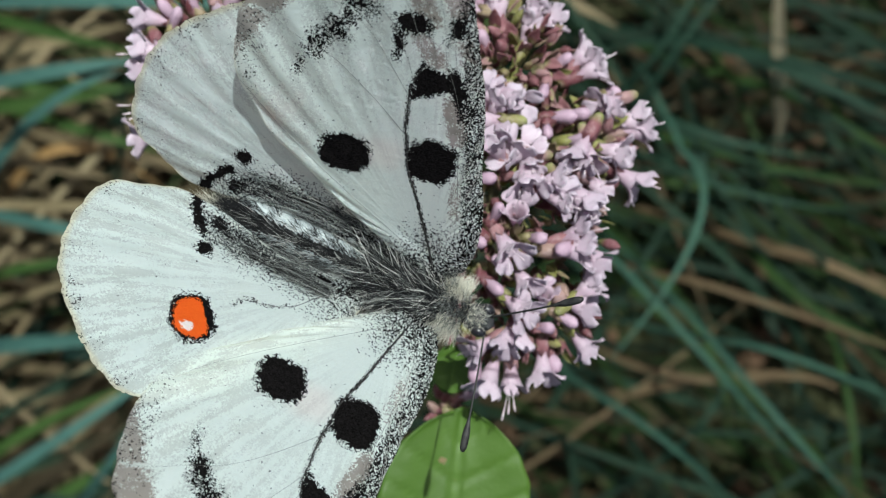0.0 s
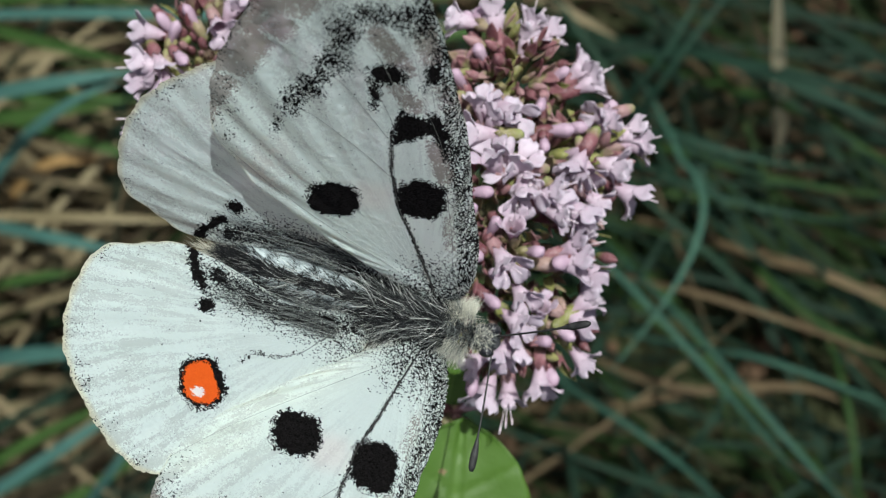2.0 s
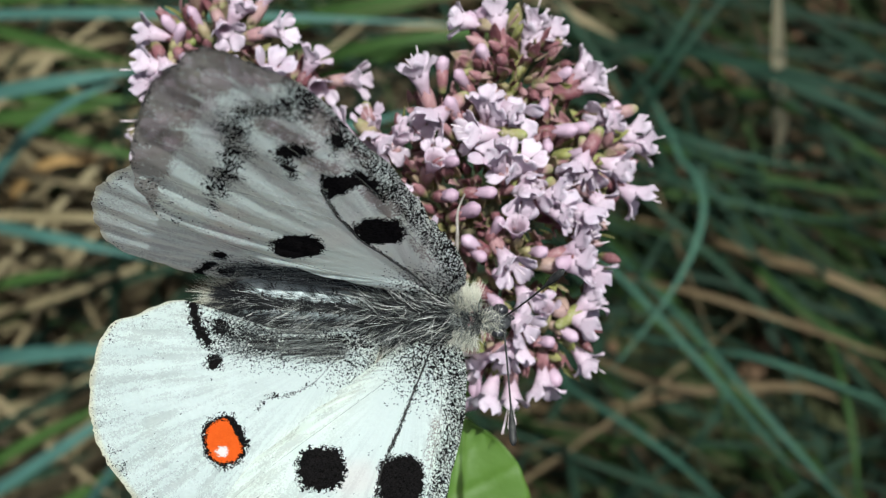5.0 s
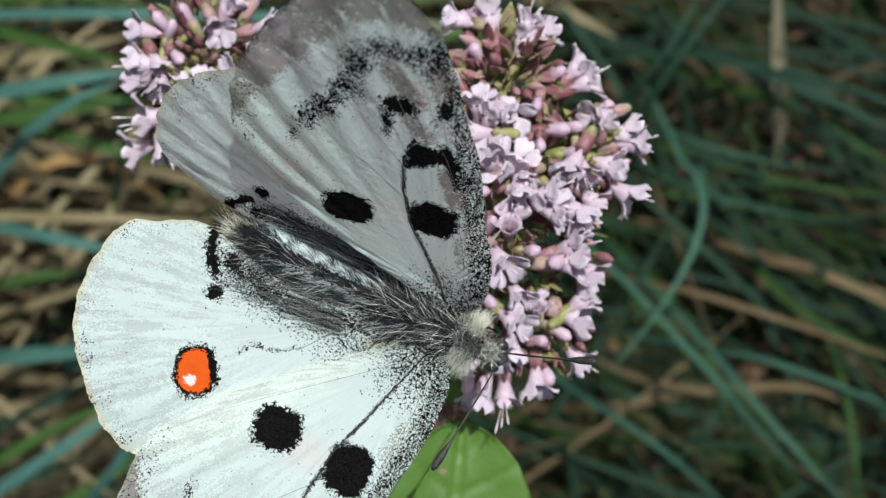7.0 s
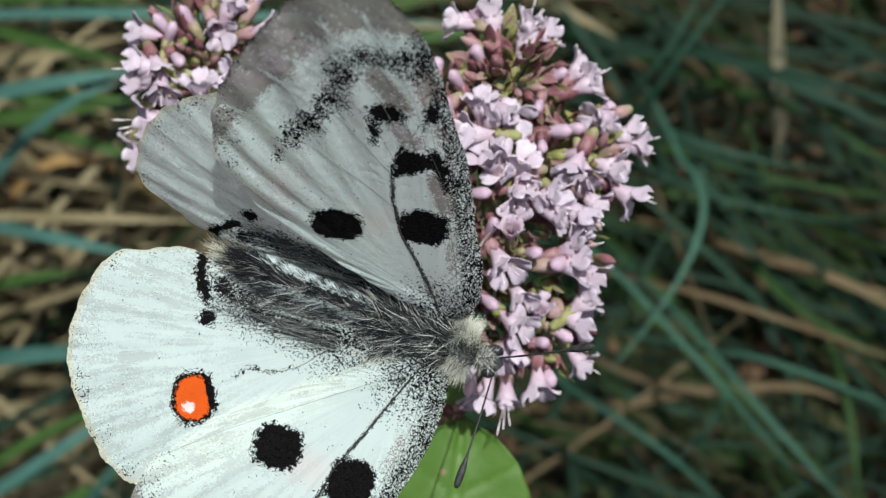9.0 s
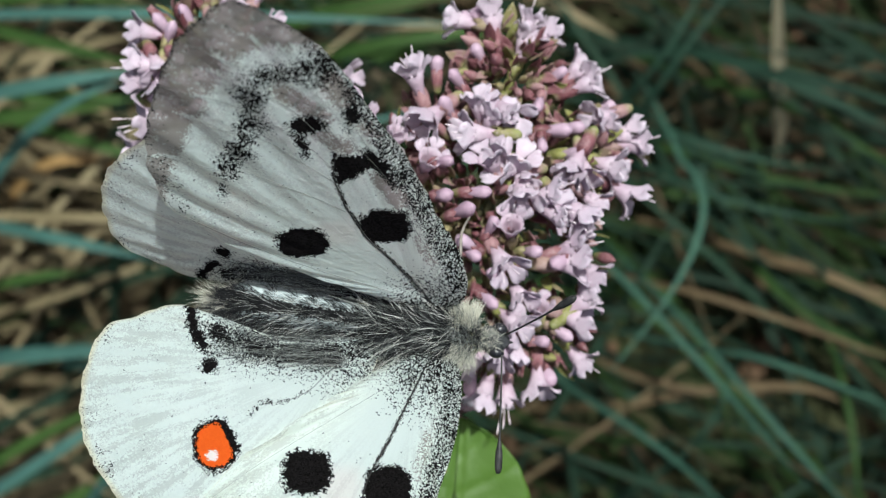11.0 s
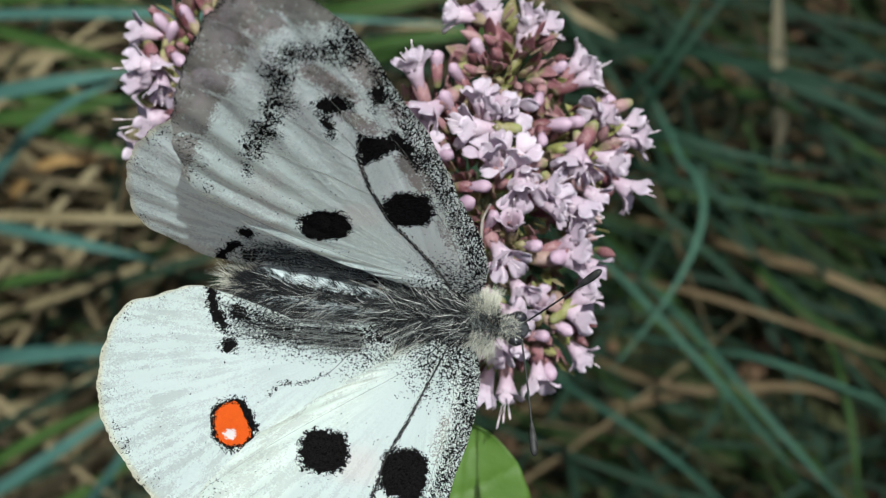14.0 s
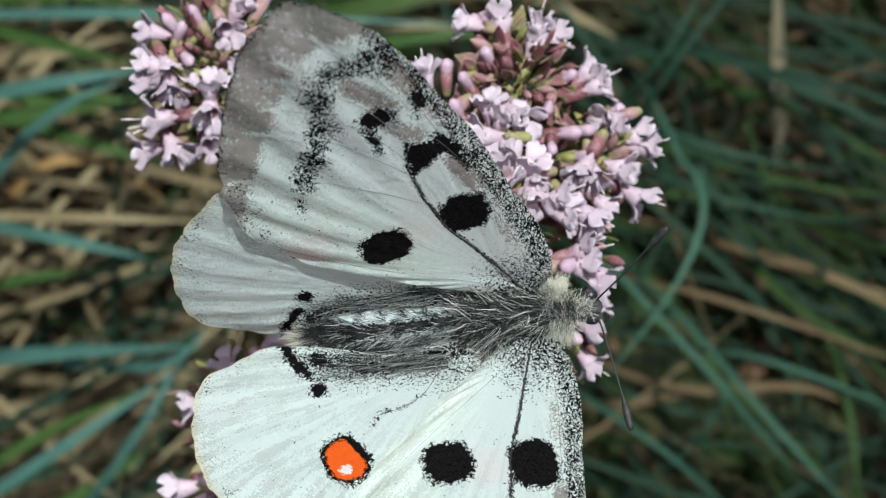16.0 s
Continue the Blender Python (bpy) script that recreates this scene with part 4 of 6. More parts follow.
marjoram = thing("flower_head", "pink marjoram flower head with maroon calyces", "flower", (0.0058, 0.0025, 0.2900), "wild marjoram flower heads")
petals = random.Random(71)
cyme(marjoram, [(-3.7, 22.2, -2.6, 170, 60, 0), (-2.6, 22.9, -3.0, 110, 60, 1), (-1.2, 23.3, -3.3, 80, 60, 1), (-1.6, 19.1, -0.5, 120, 50, 1),
    (0.4, 22.6, -2.9, 95, 70, 0), (4.8, 22.4, -3.6, 60, 60, 0), (7.0, 21.1, -3.5, 30, 65, 0), (4.1, 20.3, -2.0, 70, 55, 0)], petals)
cyme(marjoram, [(-8.1, 15.9, 0.4, 110, 45, 0), (-5.6, 17.8, -0.0, 90, 60, 1), (-3.9, 15.8, 1.4, 130, 40, 1), (-6.5, 10.8, 3.3, 220, 35, 0),
    (-4.8, 12.6, 2.8, 120, 40, 1), (-1.3, 12.9, 2.9, 100, 40, 0), (-1.9, 9.2, 4.4, 180, 50, 0)], petals)
cyme(marjoram, [(11.2, 15.4, -2.5, 20, 55, 0), (8.0, 16.5, -1.3, 30, 50, 1), (10.3, 17.3, -2.9, 40, 55, 0), (5.0, 12.1, 2.0, 250, 35, 1),
    (13.7, 13.0, -3.1, 10, 60, 1), (11.6, 11.3, -1.0, 200, 35, 0), (15.7, 10.0, -3.5, 15, 65, 0), (16.6, 8.7, -3.9, 0, 65, 0),
    (7.7, 9.8, 1.7, 0, 55, 1), (9.6, 10.2, 0.6, 0, 50, 1), (13.6, 11.0, -2.3, 20, 50, 0)], petals)
cyme(marjoram, [(10.1, 4.7, 1.6, -80, 45, 0), (13.1, 6.1, -0.6, -20, 50, 0), (8.8, 5.9, 2.2, -120, 45, 0), (9.5, 7.4, 1.4, 0, 40, 1),
    (15.1, 3.1, -1.8, -30, 65, 0), (11.6, 1.8, 0.9, -40, 60, 0)], petals)
cyme(marjoram, [(0.4, 11.1, 3.6, 60, 30, 0), (1.9, 11.4, 3.2, -40, 30, 0), (-0.2, 6.6, 5.1, 120, 25, 0), (2.7, 6.3, 4.7, 60, 25, 0),
    (3.6, 4.0, 4.8, -60, 30, 0), (1.6, 5.7, 5.0, 180, 30, 0), (5.4, 7.6, 3.4, -90, 30, 1), (-0.5, 3.1, 5.8, 0, 50, 1),
    (3.3, 2.8, 5.1, -80, 35, 0), (6.3, 2.9, 3.9, 10, 40, 0), (7.2, 0.8, 3.6, -20, 45, 0), (9.1, 1.1, 2.5, -45, 50, 0)], petals)
cyme(marjoram, [(-6.3, 6.6, 4.7, 60, 20, 2), (-4.6, 6.3, 5.1, 0, 25, 1), (-4.6, 2.8, 5.7, 0, 20, 1), (-2.6, 1.3, 6.0, 20, 30, 1),
    (-9.8, 2.6, 4.1, 60, 30, 2), (-13.2, 9.0, 1.0, -80, 30, 0), (-11.4, 8.1, 2.3, -40, 35, 0), (-13.3, 11.1, 0.2, 100, 40, 2),
    (-9.6, 9.7, 2.6, 60, 35, 2)], petals)
cyme(marjoram, [(-16.4, 9.8, -1.4, 150, 45, 0), (-18.7, 8.4, -2.7, 190, 50, 0), (-16.6, 5.5, -0.5, 80, 30, 0), (-18.9, 5.0, -2.3, 170, 45, 0),
    (-13.8, 2.9, 1.8, -100, 40, 0), (-19.6, 1.3, -2.5, 180, 40, 1), (-18.1, -0.2, -1.3, 200, 40, 1), (-15.3, 1.2, 0.9, -60, 30, 2),
    (-27.8, 4.6, -7.6, 170, 60, 0), (-23.9, 4.3, -6.7, 150, 40, 1)], petals)
cyme(marjoram, [(-11.3, -1.5, 3.3, -110, 40, 0), (-7.8, -0.7, 5.0, 100, 40, 2), (-9.5, -3.0, 4.0, 0, 20, 1), (-6.0, -2.7, 5.3, -60, 30, 0),
    (-3.1, -1.8, 5.8, 150, 40, 1), (0.3, 0.2, 5.8, 60, 35, 1), (-1.4, -3.6, 5.6, -30, 35, 1), (1.2, -4.2, 5.3, -60, 30, 0),
    (2.1, -0.1, 5.5, 90, 20, 2), (4.8, -3.0, 4.4, 0, 25, 1), (-0.2, -5.3, 5.2, 200, 30, 1)], petals)
cyme(marjoram, [(9.1, -2.4, 2.4, 20, 45, 0), (6.9, -4.2, 3.3, 200, 40, 1), (8.8, -4.3, 2.3, 0, 50, 0), (11.4, -5.7, 0.3, -40, 60, 0),
    (10.3, -0.0, 1.7, 0, 50, 0)], petals)
cyme(marjoram, [(3.4, -8.3, 3.6, -60, 35, 0), (0.1, -8.3, 4.3, -40, 40, 1), (2.8, -10.7, 2.8, -40, 35, 0), (5.2, -8.3, 3.0, 90, 30, 2),
    (10.5, -7.8, 0.4, 40, 60, 0), (9.6, -10.3, 0.1, -20, 60, 0), (8.4, -12.1, 0.0, -30, 55, 1), (6.3, -12.6, 0.8, 0, 40, 1)], petals)
cyme(marjoram, [(10.3, -15.3, -2.5, -50, 60, 0), (2.6, -14.4, 1.1, -90, 45, 0), (5.3, -17.7, -1.6, -90, 55, 0), (6.8, -17.1, -1.8, -60, 50, 1),
    (0.8, -14.3, 1.5, -120, 45, 0), (-0.6, -18.2, -0.7, -110, 60, 0), (1.9, -19.2, -1.7, -90, 65, 2), (-2.1, -17.5, -0.2, -100, 60, 1),
    (-2.4, -15.0, 1.3, -150, 50, 0)], petals)
fill_calyces(marjoram, 300, -0.2, 1.1, 14.0, 18.1, 4.2, 7.0, petals)
fill_calyces(marjoram, 170, 0.5, -0.6, 12.3, 16.4, 1.2, 5.0, petals)
fill_calyces(marjoram, 130, -2.5, 1.7, 8.7, 11.0, 4.8, 2.5, petals)
fill_calyces(marjoram, 90, -13.7, 4.1, 8.3, 6.8, 2.5, 4.0, petals)
fill_calyces(marjoram, 90, 2.2, 15.9, 6.8, 6.8, 3.0, 5, petals)
fill_calyces(marjoram, 60, 10.1, 7.1, 5.7, 6.6, 1.5, 5, petals)
fill_calyces(marjoram, 70, 4.8, -12.0, 6.6, 6.3, 0.5, 5, petals)
stalk("stem", marjoram, [(0, 0, 2), (-1, -2, -30), (-5, -4, -120), (-12, -10, -294)], 1.0, 1.6)
stalk("branch", marjoram, [(0, 0, -16), (1.5, 7.0, -10), (3, 14, -2)], 0.7, 0.45)
stalk("branch", marjoram, [(0, 0, -16), (5.0, 3.5, -10), (10, 7, -3)], 0.7, 0.45)
stalk("branch", marjoram, [(0, 0, -16), (3.0, -5.5, -10), (6, -11, -4)], 0.7, 0.45)
stalk("branch", marjoram, [(0, 0, -16), (-6.0, 1.5, -10), (-12, 3, -2)], 0.7, 0.45)
stalk("branch", marjoram, [(0, 0, -16), (-2.0, 4.0, -10), (-4, 8, 0)], 0.7, 0.45)
stalk("branch", marjoram, [(0, 0, -16), (0.5, -2.0, -10), (1, -4, 1)], 0.7, 0.45)

side_marjoram = thing("flower_head", "smaller pink marjoram flower head with pale florets", "flower", (-0.0237, 0.0186, 0.2870), "wild marjoram flower heads")
petals = random.Random(72)
cyme(side_marjoram, [(0.4, 4.6, 2.0, -60, 25, 0), (1.6, 8.0, 0.1, 60, 50, 0), (-3.7, 7.4, -0.2, 120, 55, 1), (-6.3, 6.2, -0.4, 130, 50, 1),
    (-4.8, 5.1, 0.6, 60, 40, 1), (-8.6, 5.1, -1.0, 170, 60, 0), (6.3, 5.4, 0.9, 10, 45, 0), (9.9, 2.7, 0.3, 60, 45, 0),
    (10.2, -1.3, 0.2, -60, 15, 0)], petals)
cyme(side_marjoram, [(14.6, 0.4, -3.1, 0, 40, 0), (8.6, -4.9, -0.4, -60, 30, 0), (5.3, 0.2, 2.6, 60, 30, 0), (3.5, -1.9, 2.6, -100, 35, 0),
    (2.0, -0.4, 3.0, 160, 40, 0), (-1.4, -1.0, 2.6, 90, 30, 0), (-1.5, -3.9, 1.7, -90, 35, 0), (-5.9, 0.4, 1.2, -60, 35, 0)], petals)
cyme(side_marjoram, [(-5.9, -1.7, 1.0, -90, 45, 0), (-8.0, 1.2, 0.2, 170, 60, 0), (-1.7, -7.4, -0.6, -60, 40, 2), (-6.1, -7.8, -2.4, -60, 50, 0),
    (-9.6, -7.7, -4.1, 200, 60, 0), (-7.6, -4.5, -0.9, 190, 60, 0), (-9.4, -0.5, -0.7, 180, 65, 0), (-3.6, 1.4, 2.0, -45, 40, 1),
    (5.6, -5.9, 0.2, -80, 50, 2)], petals)
cyme(side_marjoram, [(2.0, 11.7, -2.8, 80, 60, 0), (-2.1, 13.4, -4.4, 100, 60, 0), (-5.0, 11.2, -3.1, 120, 60, 1), (4.7, 10.3, -1.9, 60, 60, 0)], petals)
fill_calyces(side_marjoram, 150, -2.9, 1.7, 7.4, 9.2, 1.0, 4.5, petals)
fill_calyces(side_marjoram, 35, 6.8, -1.2, 4.3, 4.3, 0, 3, petals)
stalk("stem", side_marjoram, [(0, 0, 0), (2, -3, -30), (4, -6, -120), (-4, -6, -290)], 0.9, 1.4)
stalk("branch", side_marjoram, [(1, -1, -14), (-2.5, 2.0, -9), (-5, 4, -2)], 0.6, 0.4)
stalk("branch", side_marjoram, [(1, -1, -14), (-2.0, -2.5, -9), (-4, -5, -2)], 0.6, 0.4)
stalk("branch", side_marjoram, [(1, -1, -14), (3.5, 0.0, -9), (7, 0, -2)], 0.6, 0.4)
stalk("branch", side_marjoram, [(1, -1, -14), (5.5, 1.0, -9), (11, 2, -2)], 0.6, 0.4)

shaded_marjoram = thing("flower_head", "dusky pink marjoram flower head under the wing", "flower", (-0.0252, -0.0212, 0.2800), "wild marjoram flower heads")
petals = random.Random(73)
cyme(shaded_marjoram, [(5.6, 10.5, -2.0, 40, 50, 0), (3.4, 9.4, -0.7, 90, 40, 1), (0.1, 8.3, 0.3, 120, 50, 0), (-1.2, 2.2, 1.8, 180, 55, 0),
    (-3.7, 3.3, 1.2, 180, 60, 0), (-4.7, -6.3, 0.3, 190, 60, 0), (-1.7, -5.3, 1.1, 0, 30, 1), (-3.2, -8.7, -0.2, 230, 60, 0),
    (4.2, 3.3, 1.2, 0, 30, 0), (2.7, -2.9, 1.6, 0, 30, 0), (7.8, 5.4, -0.8, 30, 40, 0), (6.2, -8.1, -0.9, -60, 50, 0)], petals)
fill_calyces(shaded_marjoram, 80, 1.7, 0.9, 8.7, 11.0, 0.5, 4, petals)
stalk("stem", shaded_marjoram, [(0, 0, 0), (2, 3, -30), (6, 4, -120), (2, 8, -284)], 0.8, 1.3)

spent_cluster = thing("bud_cluster", "brown spent marjoram calyces above a green leaf", "flower", (0.0004, -0.0198, 0.2820))
petals = random.Random(74)
fill_calyces(spent_cluster, 16, 0, 0, 2.4, 2.8, 1.0, 2.0, petals, 0.1)
cyme(spent_cluster, [(-6.4, -8.3, -1, 230, 45, 0), (2.2, 4.6, 0, 60, 40, 1), (3.0, 2.0, -1, 20, 50, 1)], petals)
stalk("stem", spent_cluster, [(0, 0, 0), (-1, 3, -30), (0, 5, -120), (-6, 4, -288)], 0.5, 1.1)


# ---- the broad leaf ----
def broad_leaf(name, at, length, half, turn, label, tilt=(0, 0), lobes=0, stalk_to=None):
    """An ovate leaf with a midrib, side veins, a curled edge and thickness. Its tip lies on +y of its own."""
    base = thing(name, label, "leaf", at)
    base.matrix_basis = pose(*at, tilt[0], tilt[1], turn)
    rows, cols = 40, 24
    verts, faces, vein, blot = [], [], [], []
    for j in range(rows + 1):
        v = j / rows
        w = half * max(1 - (abs(v - 0.52) / (0.525 if v < 0.52 else 0.485)) ** 2.0, 0.004) ** 0.56
        for i in range(cols + 1):
            u = 2 * i / cols - 1
            edge = 1 + (0.10 * abs(math.sin(v * math.pi * lobes)) if lobes else 0.012 * math.sin(v * 40))
            x = u * w * edge
            y = (v - 1) * length + 0.035 * length * (1 - u * u) * v
            rib = abs(math.sin((v - 0.22 * abs(u)) * math.pi * 5.0))
            z = 0.10 * half * u * u - 0.035 * half * smooth01(0.35, 0.0, rib) - 0.06 * half * smooth01(0.10, 0, abs(u)) + 0.04 * half * noise.noise(Vector((u * 2, v * 3, 7)))
            verts.append((x * MM, y * MM, z * MM))
            vein.append(max(smooth01(0.055, 0.015, abs(u)), 0.6 * smooth01(0.16, 0.03, rib)))
            blot.append(max(blob(x, y, -1.7, -5.4, 0.5, 0.4), blob(x, y, 0.2, -7.7, 0.3, 0.2)))
    for j in range(rows):
        for i in range(cols):
            a = j * (cols + 1) + i
            faces.append((a, a + 1, a + cols + 2, a + cols + 1))
    blade = raw("blade", verts, faces, LEAF, base)
    blade.data.attributes.new("vein", 'FLOAT', 'POINT').data.foreach_set("value", vein)
    blade.data.attributes.new("blot", 'FLOAT', 'POINT').data.foreach_set("value", blot)
    sol = blade.modifiers.new("thick", 'SOLIDIFY')
    sol.thickness = 0.18 * MM
    if stalk_to:
        stalk("leaf_stalk", base, [(0, -length * 0.97, -0.1), *stalk_to], 0.5, 0.7)
    return base


# ---- grass and ground ----
def ground_height(x, y):
    return 0.010 * noise.noise(Vector((x * 9, y * 9, 0))) + 0.006 * noise.noise(Vector((x * 30, y * 30, 5)))


def build_ground():
    steps = sorted({round(s * 0.9 * (abs(k) / 45) ** 1.3, 5) for k in range(0, 46) for s in (-1, 1)} | {-300, -60, -12, -3, 3, 12, 60, 300})
    n = len(steps)
    verts = [(x, y, ground_height(x, y) if max(abs(x), abs(y)) < 1 else 0.0) for y in steps for x in steps]
    faces = [(j * n + i, j * n + i + 1, (j + 1) * n + i + 1, (j + 1) * n + i) for j in range(n - 1) for i in range(n - 1)]
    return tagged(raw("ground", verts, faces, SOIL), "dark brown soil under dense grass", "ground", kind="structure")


def blade_strip(verts, faces, pts, width, twist, rng, keel=0.35):
    """A long keeled blade along pts, tapering to its tip."""
    n = len(pts)
    base = len(verts)
    for i, p in enumerate(pts):
        d = (pts[min(i + 1, n - 1)] - pts[max(i - 1, 0)]).normalized()
        side = d.cross(Vector((0, 0, 1)))
        side = side.normalized() if side.length > 1e-4 else Vector((1, 0, 0))
        up = side.cross(d)
        a = twist * i / n
        s2 = side * math.cos(a) + up * math.sin(a)
        u2 = up * math.cos(a) - side * math.sin(a)
        t = i / (n - 1)
        w = width * min(0.55 + 1.2 * t, 1.0) * max(1 - max(t - 0.55, 0) ** 2 * 4.4, 0.06)
        verts.extend((tuple(p - s2 * w), tuple(p - u2 * w * keel), tuple(p + s2 * w)))
    for i in range(n - 1):
        for k in (0, 1):
            a = base + 3 * i + k
            faces.append((a, a + 1, a + 4, a + 3))


def turf(name, count, seed, material, size, lengths, widths, heights, heading, label, span=(-0.42, 0.42), thin=0.35, deep=0.34, clear=0.0, singles=0, single_look=None, single_label="", until=9.0, bare=0.0):
    """Countless blades that arch over the ground round the flowers."""
    rng = random.Random(seed)
    verts, faces = [], []
    for _ in range(count):
        x, y = rng.uniform(*span), rng.uniform(-deep, deep)
        if abs(x) < clear and abs(y) < clear * 0.8:
            continue
        if x > 0.0 and rng.random() < thin or x < -0.02 and rng.random() < bare:
            continue
        a = radians(heading(x, y) + rng.gauss(0, size)) + (math.pi if rng.random() < 0.5 else 0)
        long = rng.uniform(*lengths)
        way = Vector((math.cos(a), math.sin(a), 0))
        side = Vector((-way.y, way.x, 0)) * rng.gauss(0, 0.12)
        z0 = ground_height(x, y) - 0.004
        h = rng.uniform(*heights)
        p0 = Vector((x, y, z0))
        p1 = p0 + way * long * 0.35 + side * long * 0.5 + Vector((0, 0, h * 1.2))
        p2 = p0 + way * long + side * long + Vector((0, 0, h * rng.uniform(0.3, 1.0)))
        if p2.x > until:
            continue
        pts = [p0 * (1 - t) ** 2 + p1 * 2 * t * (1 - t) + p2 * t * t for t in (k / 8 for k in range(9))]
        if singles and h > 0.55 * heights[1] and abs(pts[4].x) < 0.13 and abs(pts[4].y) < 0.075:
            singles -= 1
            v, f = [], []
            blade_strip(v, f, pts, rng.uniform(*widths), rng.uniform(-1.2, 1.2), rng)
            tagged(raw("grass_blade", v, f, single_look), single_label, "grass blade", "long grass blades")
            continue
        blade_strip(verts, faces, pts, rng.uniform(*widths), rng.uniform(-1.2, 1.2), rng)
    return tagged(raw(name, verts, faces, material), label, "grass", kind="stuff")


def grass_blade(material, width, p0, p1, p2, label, root=True):
    """A single blade through three points (mm), carried on down to the soil from its first end."""
    a, b, c = (Vector(p) * MM for p in (p0, p1, p2))
    mid = b * 2 - (a + c) * 0.5
    pts = [a * (1 - t) ** 2 + mid * 2 * t * (1 - t) + c * t * t for t in (k / 16 for k in range(17))]
    if root:
        away = (a - b).normalized()
        foot = a + away * 0.06
        foot.z = -0.004
        knee = a + away * 0.035 + Vector((0, 0, -0.2 * a.z))
        lead = [foot * (1 - t) ** 2 + knee * 2 * t * (1 - t) + a * t * t for t in (k / 8 for k in range(8))]
        pts = lead + pts
    verts, faces = [], []
    rng = random.Random(int(abs(p0[0] * 7 + p1[1] * 13)))
    blade_strip(verts, faces, pts, width * MM, rng.uniform(-0.5, 0.5), rng, 0.25)
    return tagged(raw("grass_blade", verts, faces, material), label, "grass blade", "long grass blades")


build_ground()
lie = lambda x, y: (6 + 30 * smooth01(0.03, -0.05, y) if x < 0 else -28) + 20 * noise.noise(Vector((x * 6, y * 6, 9)))
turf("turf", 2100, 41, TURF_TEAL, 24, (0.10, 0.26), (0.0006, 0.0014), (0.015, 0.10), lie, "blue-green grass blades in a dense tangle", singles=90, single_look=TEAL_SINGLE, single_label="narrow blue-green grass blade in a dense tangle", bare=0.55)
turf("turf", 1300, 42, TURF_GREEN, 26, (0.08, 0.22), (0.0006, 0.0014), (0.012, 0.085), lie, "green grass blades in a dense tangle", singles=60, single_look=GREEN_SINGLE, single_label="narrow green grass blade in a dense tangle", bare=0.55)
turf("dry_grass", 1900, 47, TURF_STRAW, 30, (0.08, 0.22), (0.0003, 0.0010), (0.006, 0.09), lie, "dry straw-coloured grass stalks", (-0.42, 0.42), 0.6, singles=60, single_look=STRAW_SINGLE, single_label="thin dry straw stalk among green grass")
turf("dry_grass", 1500, 48, PALE_STRAW, 22, (0.06, 0.16), (0.0007, 0.0020), (0.02, 0.085), lie, "bleached dry grass leaves lying over soil", (-0.42, -0.04), until=-0.03)
turf("leaf_litter", 1100, 49, DRY_LITTER, 60, (0.02, 0.07), (0.0015, 0.005), (0.003, 0.022), lie, "light brown dry leaves on bare soil", (-0.42, -0.04), until=-0.03)
turf("dry_grass", 500, 45, STRAW, 22, (0.06, 0.20), (0.0006, 0.0014), (0.02, 0.10), lie, "pale dry grass stalks among green blades", (-0.42, -0.02), until=0.01)
turf("leaf_litter", 1600, 44, LITTER, 80, (0.012, 0.05), (0.0015, 0.006), (0.002, 0.016), lie, "brown fallen leaves and stalks on soil")
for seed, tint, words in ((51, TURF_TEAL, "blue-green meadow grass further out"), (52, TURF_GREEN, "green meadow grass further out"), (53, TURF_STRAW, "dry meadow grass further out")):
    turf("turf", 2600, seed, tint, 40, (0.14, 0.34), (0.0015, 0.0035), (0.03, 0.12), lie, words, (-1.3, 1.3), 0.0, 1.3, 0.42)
grass_blade(HALF_SHADE_TEAL, 0.85, (62, 23, 104), (63, 3, 120), (40, -29, 130), "blue-green arching grass blade over soil")
grass_blade(HALF_SHADE_TEAL, 0.85, (45, -7, 112), (68, -33, 120), (99, -66, 96), "blue-green arching grass blade over soil")
grass_blade(HALF_SHADE_TEAL, 0.85, (69, -24, 96), (87, -48, 112), (108, -70, 104), "blue-green arching grass blade over soil")
grass_blade(HALF_SHADE_TEAL, 0.8, (70, -27, 96), (88, -30, 112), (122, -44, 112), "blue-green arching grass blade over soil")
grass_blade(HALF_SHADE_TEAL, 0.85, (39, -40, 104), (57, -52, 112), (79, -72, 96), "blue-green arching grass blade over soil")
grass_blade(SHADED_TEAL, 1.0, (49, 41, 72), (61, 54, 88), (73, 77, 88), "blue-green arching grass blade over soil")
grass_blade(SHADED_TEAL, 1.05, (57, 38, 64), (67, 55, 80), (86, 79, 80), "blue-green arching grass blade over soil")
grass_blade(SHADED_TEAL, 1.7, (67, 60, 56), (94, 48, 80), (132, 27, 88), "blue-green arching grass blade over soil")
grass_blade(SHADED_TEAL, 1.05, (53, 59, 48), (89, 54, 68), (137, 38, 76), "blue-green arching grass blade over soil")
grass_blade(SHADED_TEAL, 1.0, (60, 39, 64), (80, 27, 80), (118, 23, 64), "blue-green arching grass blade over soil")
grass_blade(SHADED_GREEN, 1.27, (89, 49, 48), (110, 37, 64), (141, 18, 64), "green grass blade over soil")
grass_blade(SHADED_GREEN, 1.27, (80, 28, 48), (104, 20, 56), (145, 15, 56), "green grass blade over soil")
grass_blade(PALE_STEM, 2.38, (108, 33, 32), (96, 52, 72), (87, 73, 104), "pale dry upright grass stem")
grass_blade(SHADED_STRAW, 0.94, (65, -11, 64), (87, -17, 76), (138, -35, 72), "dry straw-coloured grass stalk")
grass_blade(SHADED_STRAW, 1.36, (93, 0, 32), (113, -7, 48), (148, -17, 48), "dry straw-coloured grass stalk")
grass_blade(SHADED_STRAW, 1.02, (48, -34, 48), (72, -41, 64), (107, -42, 56), "dry straw-coloured grass stalk")
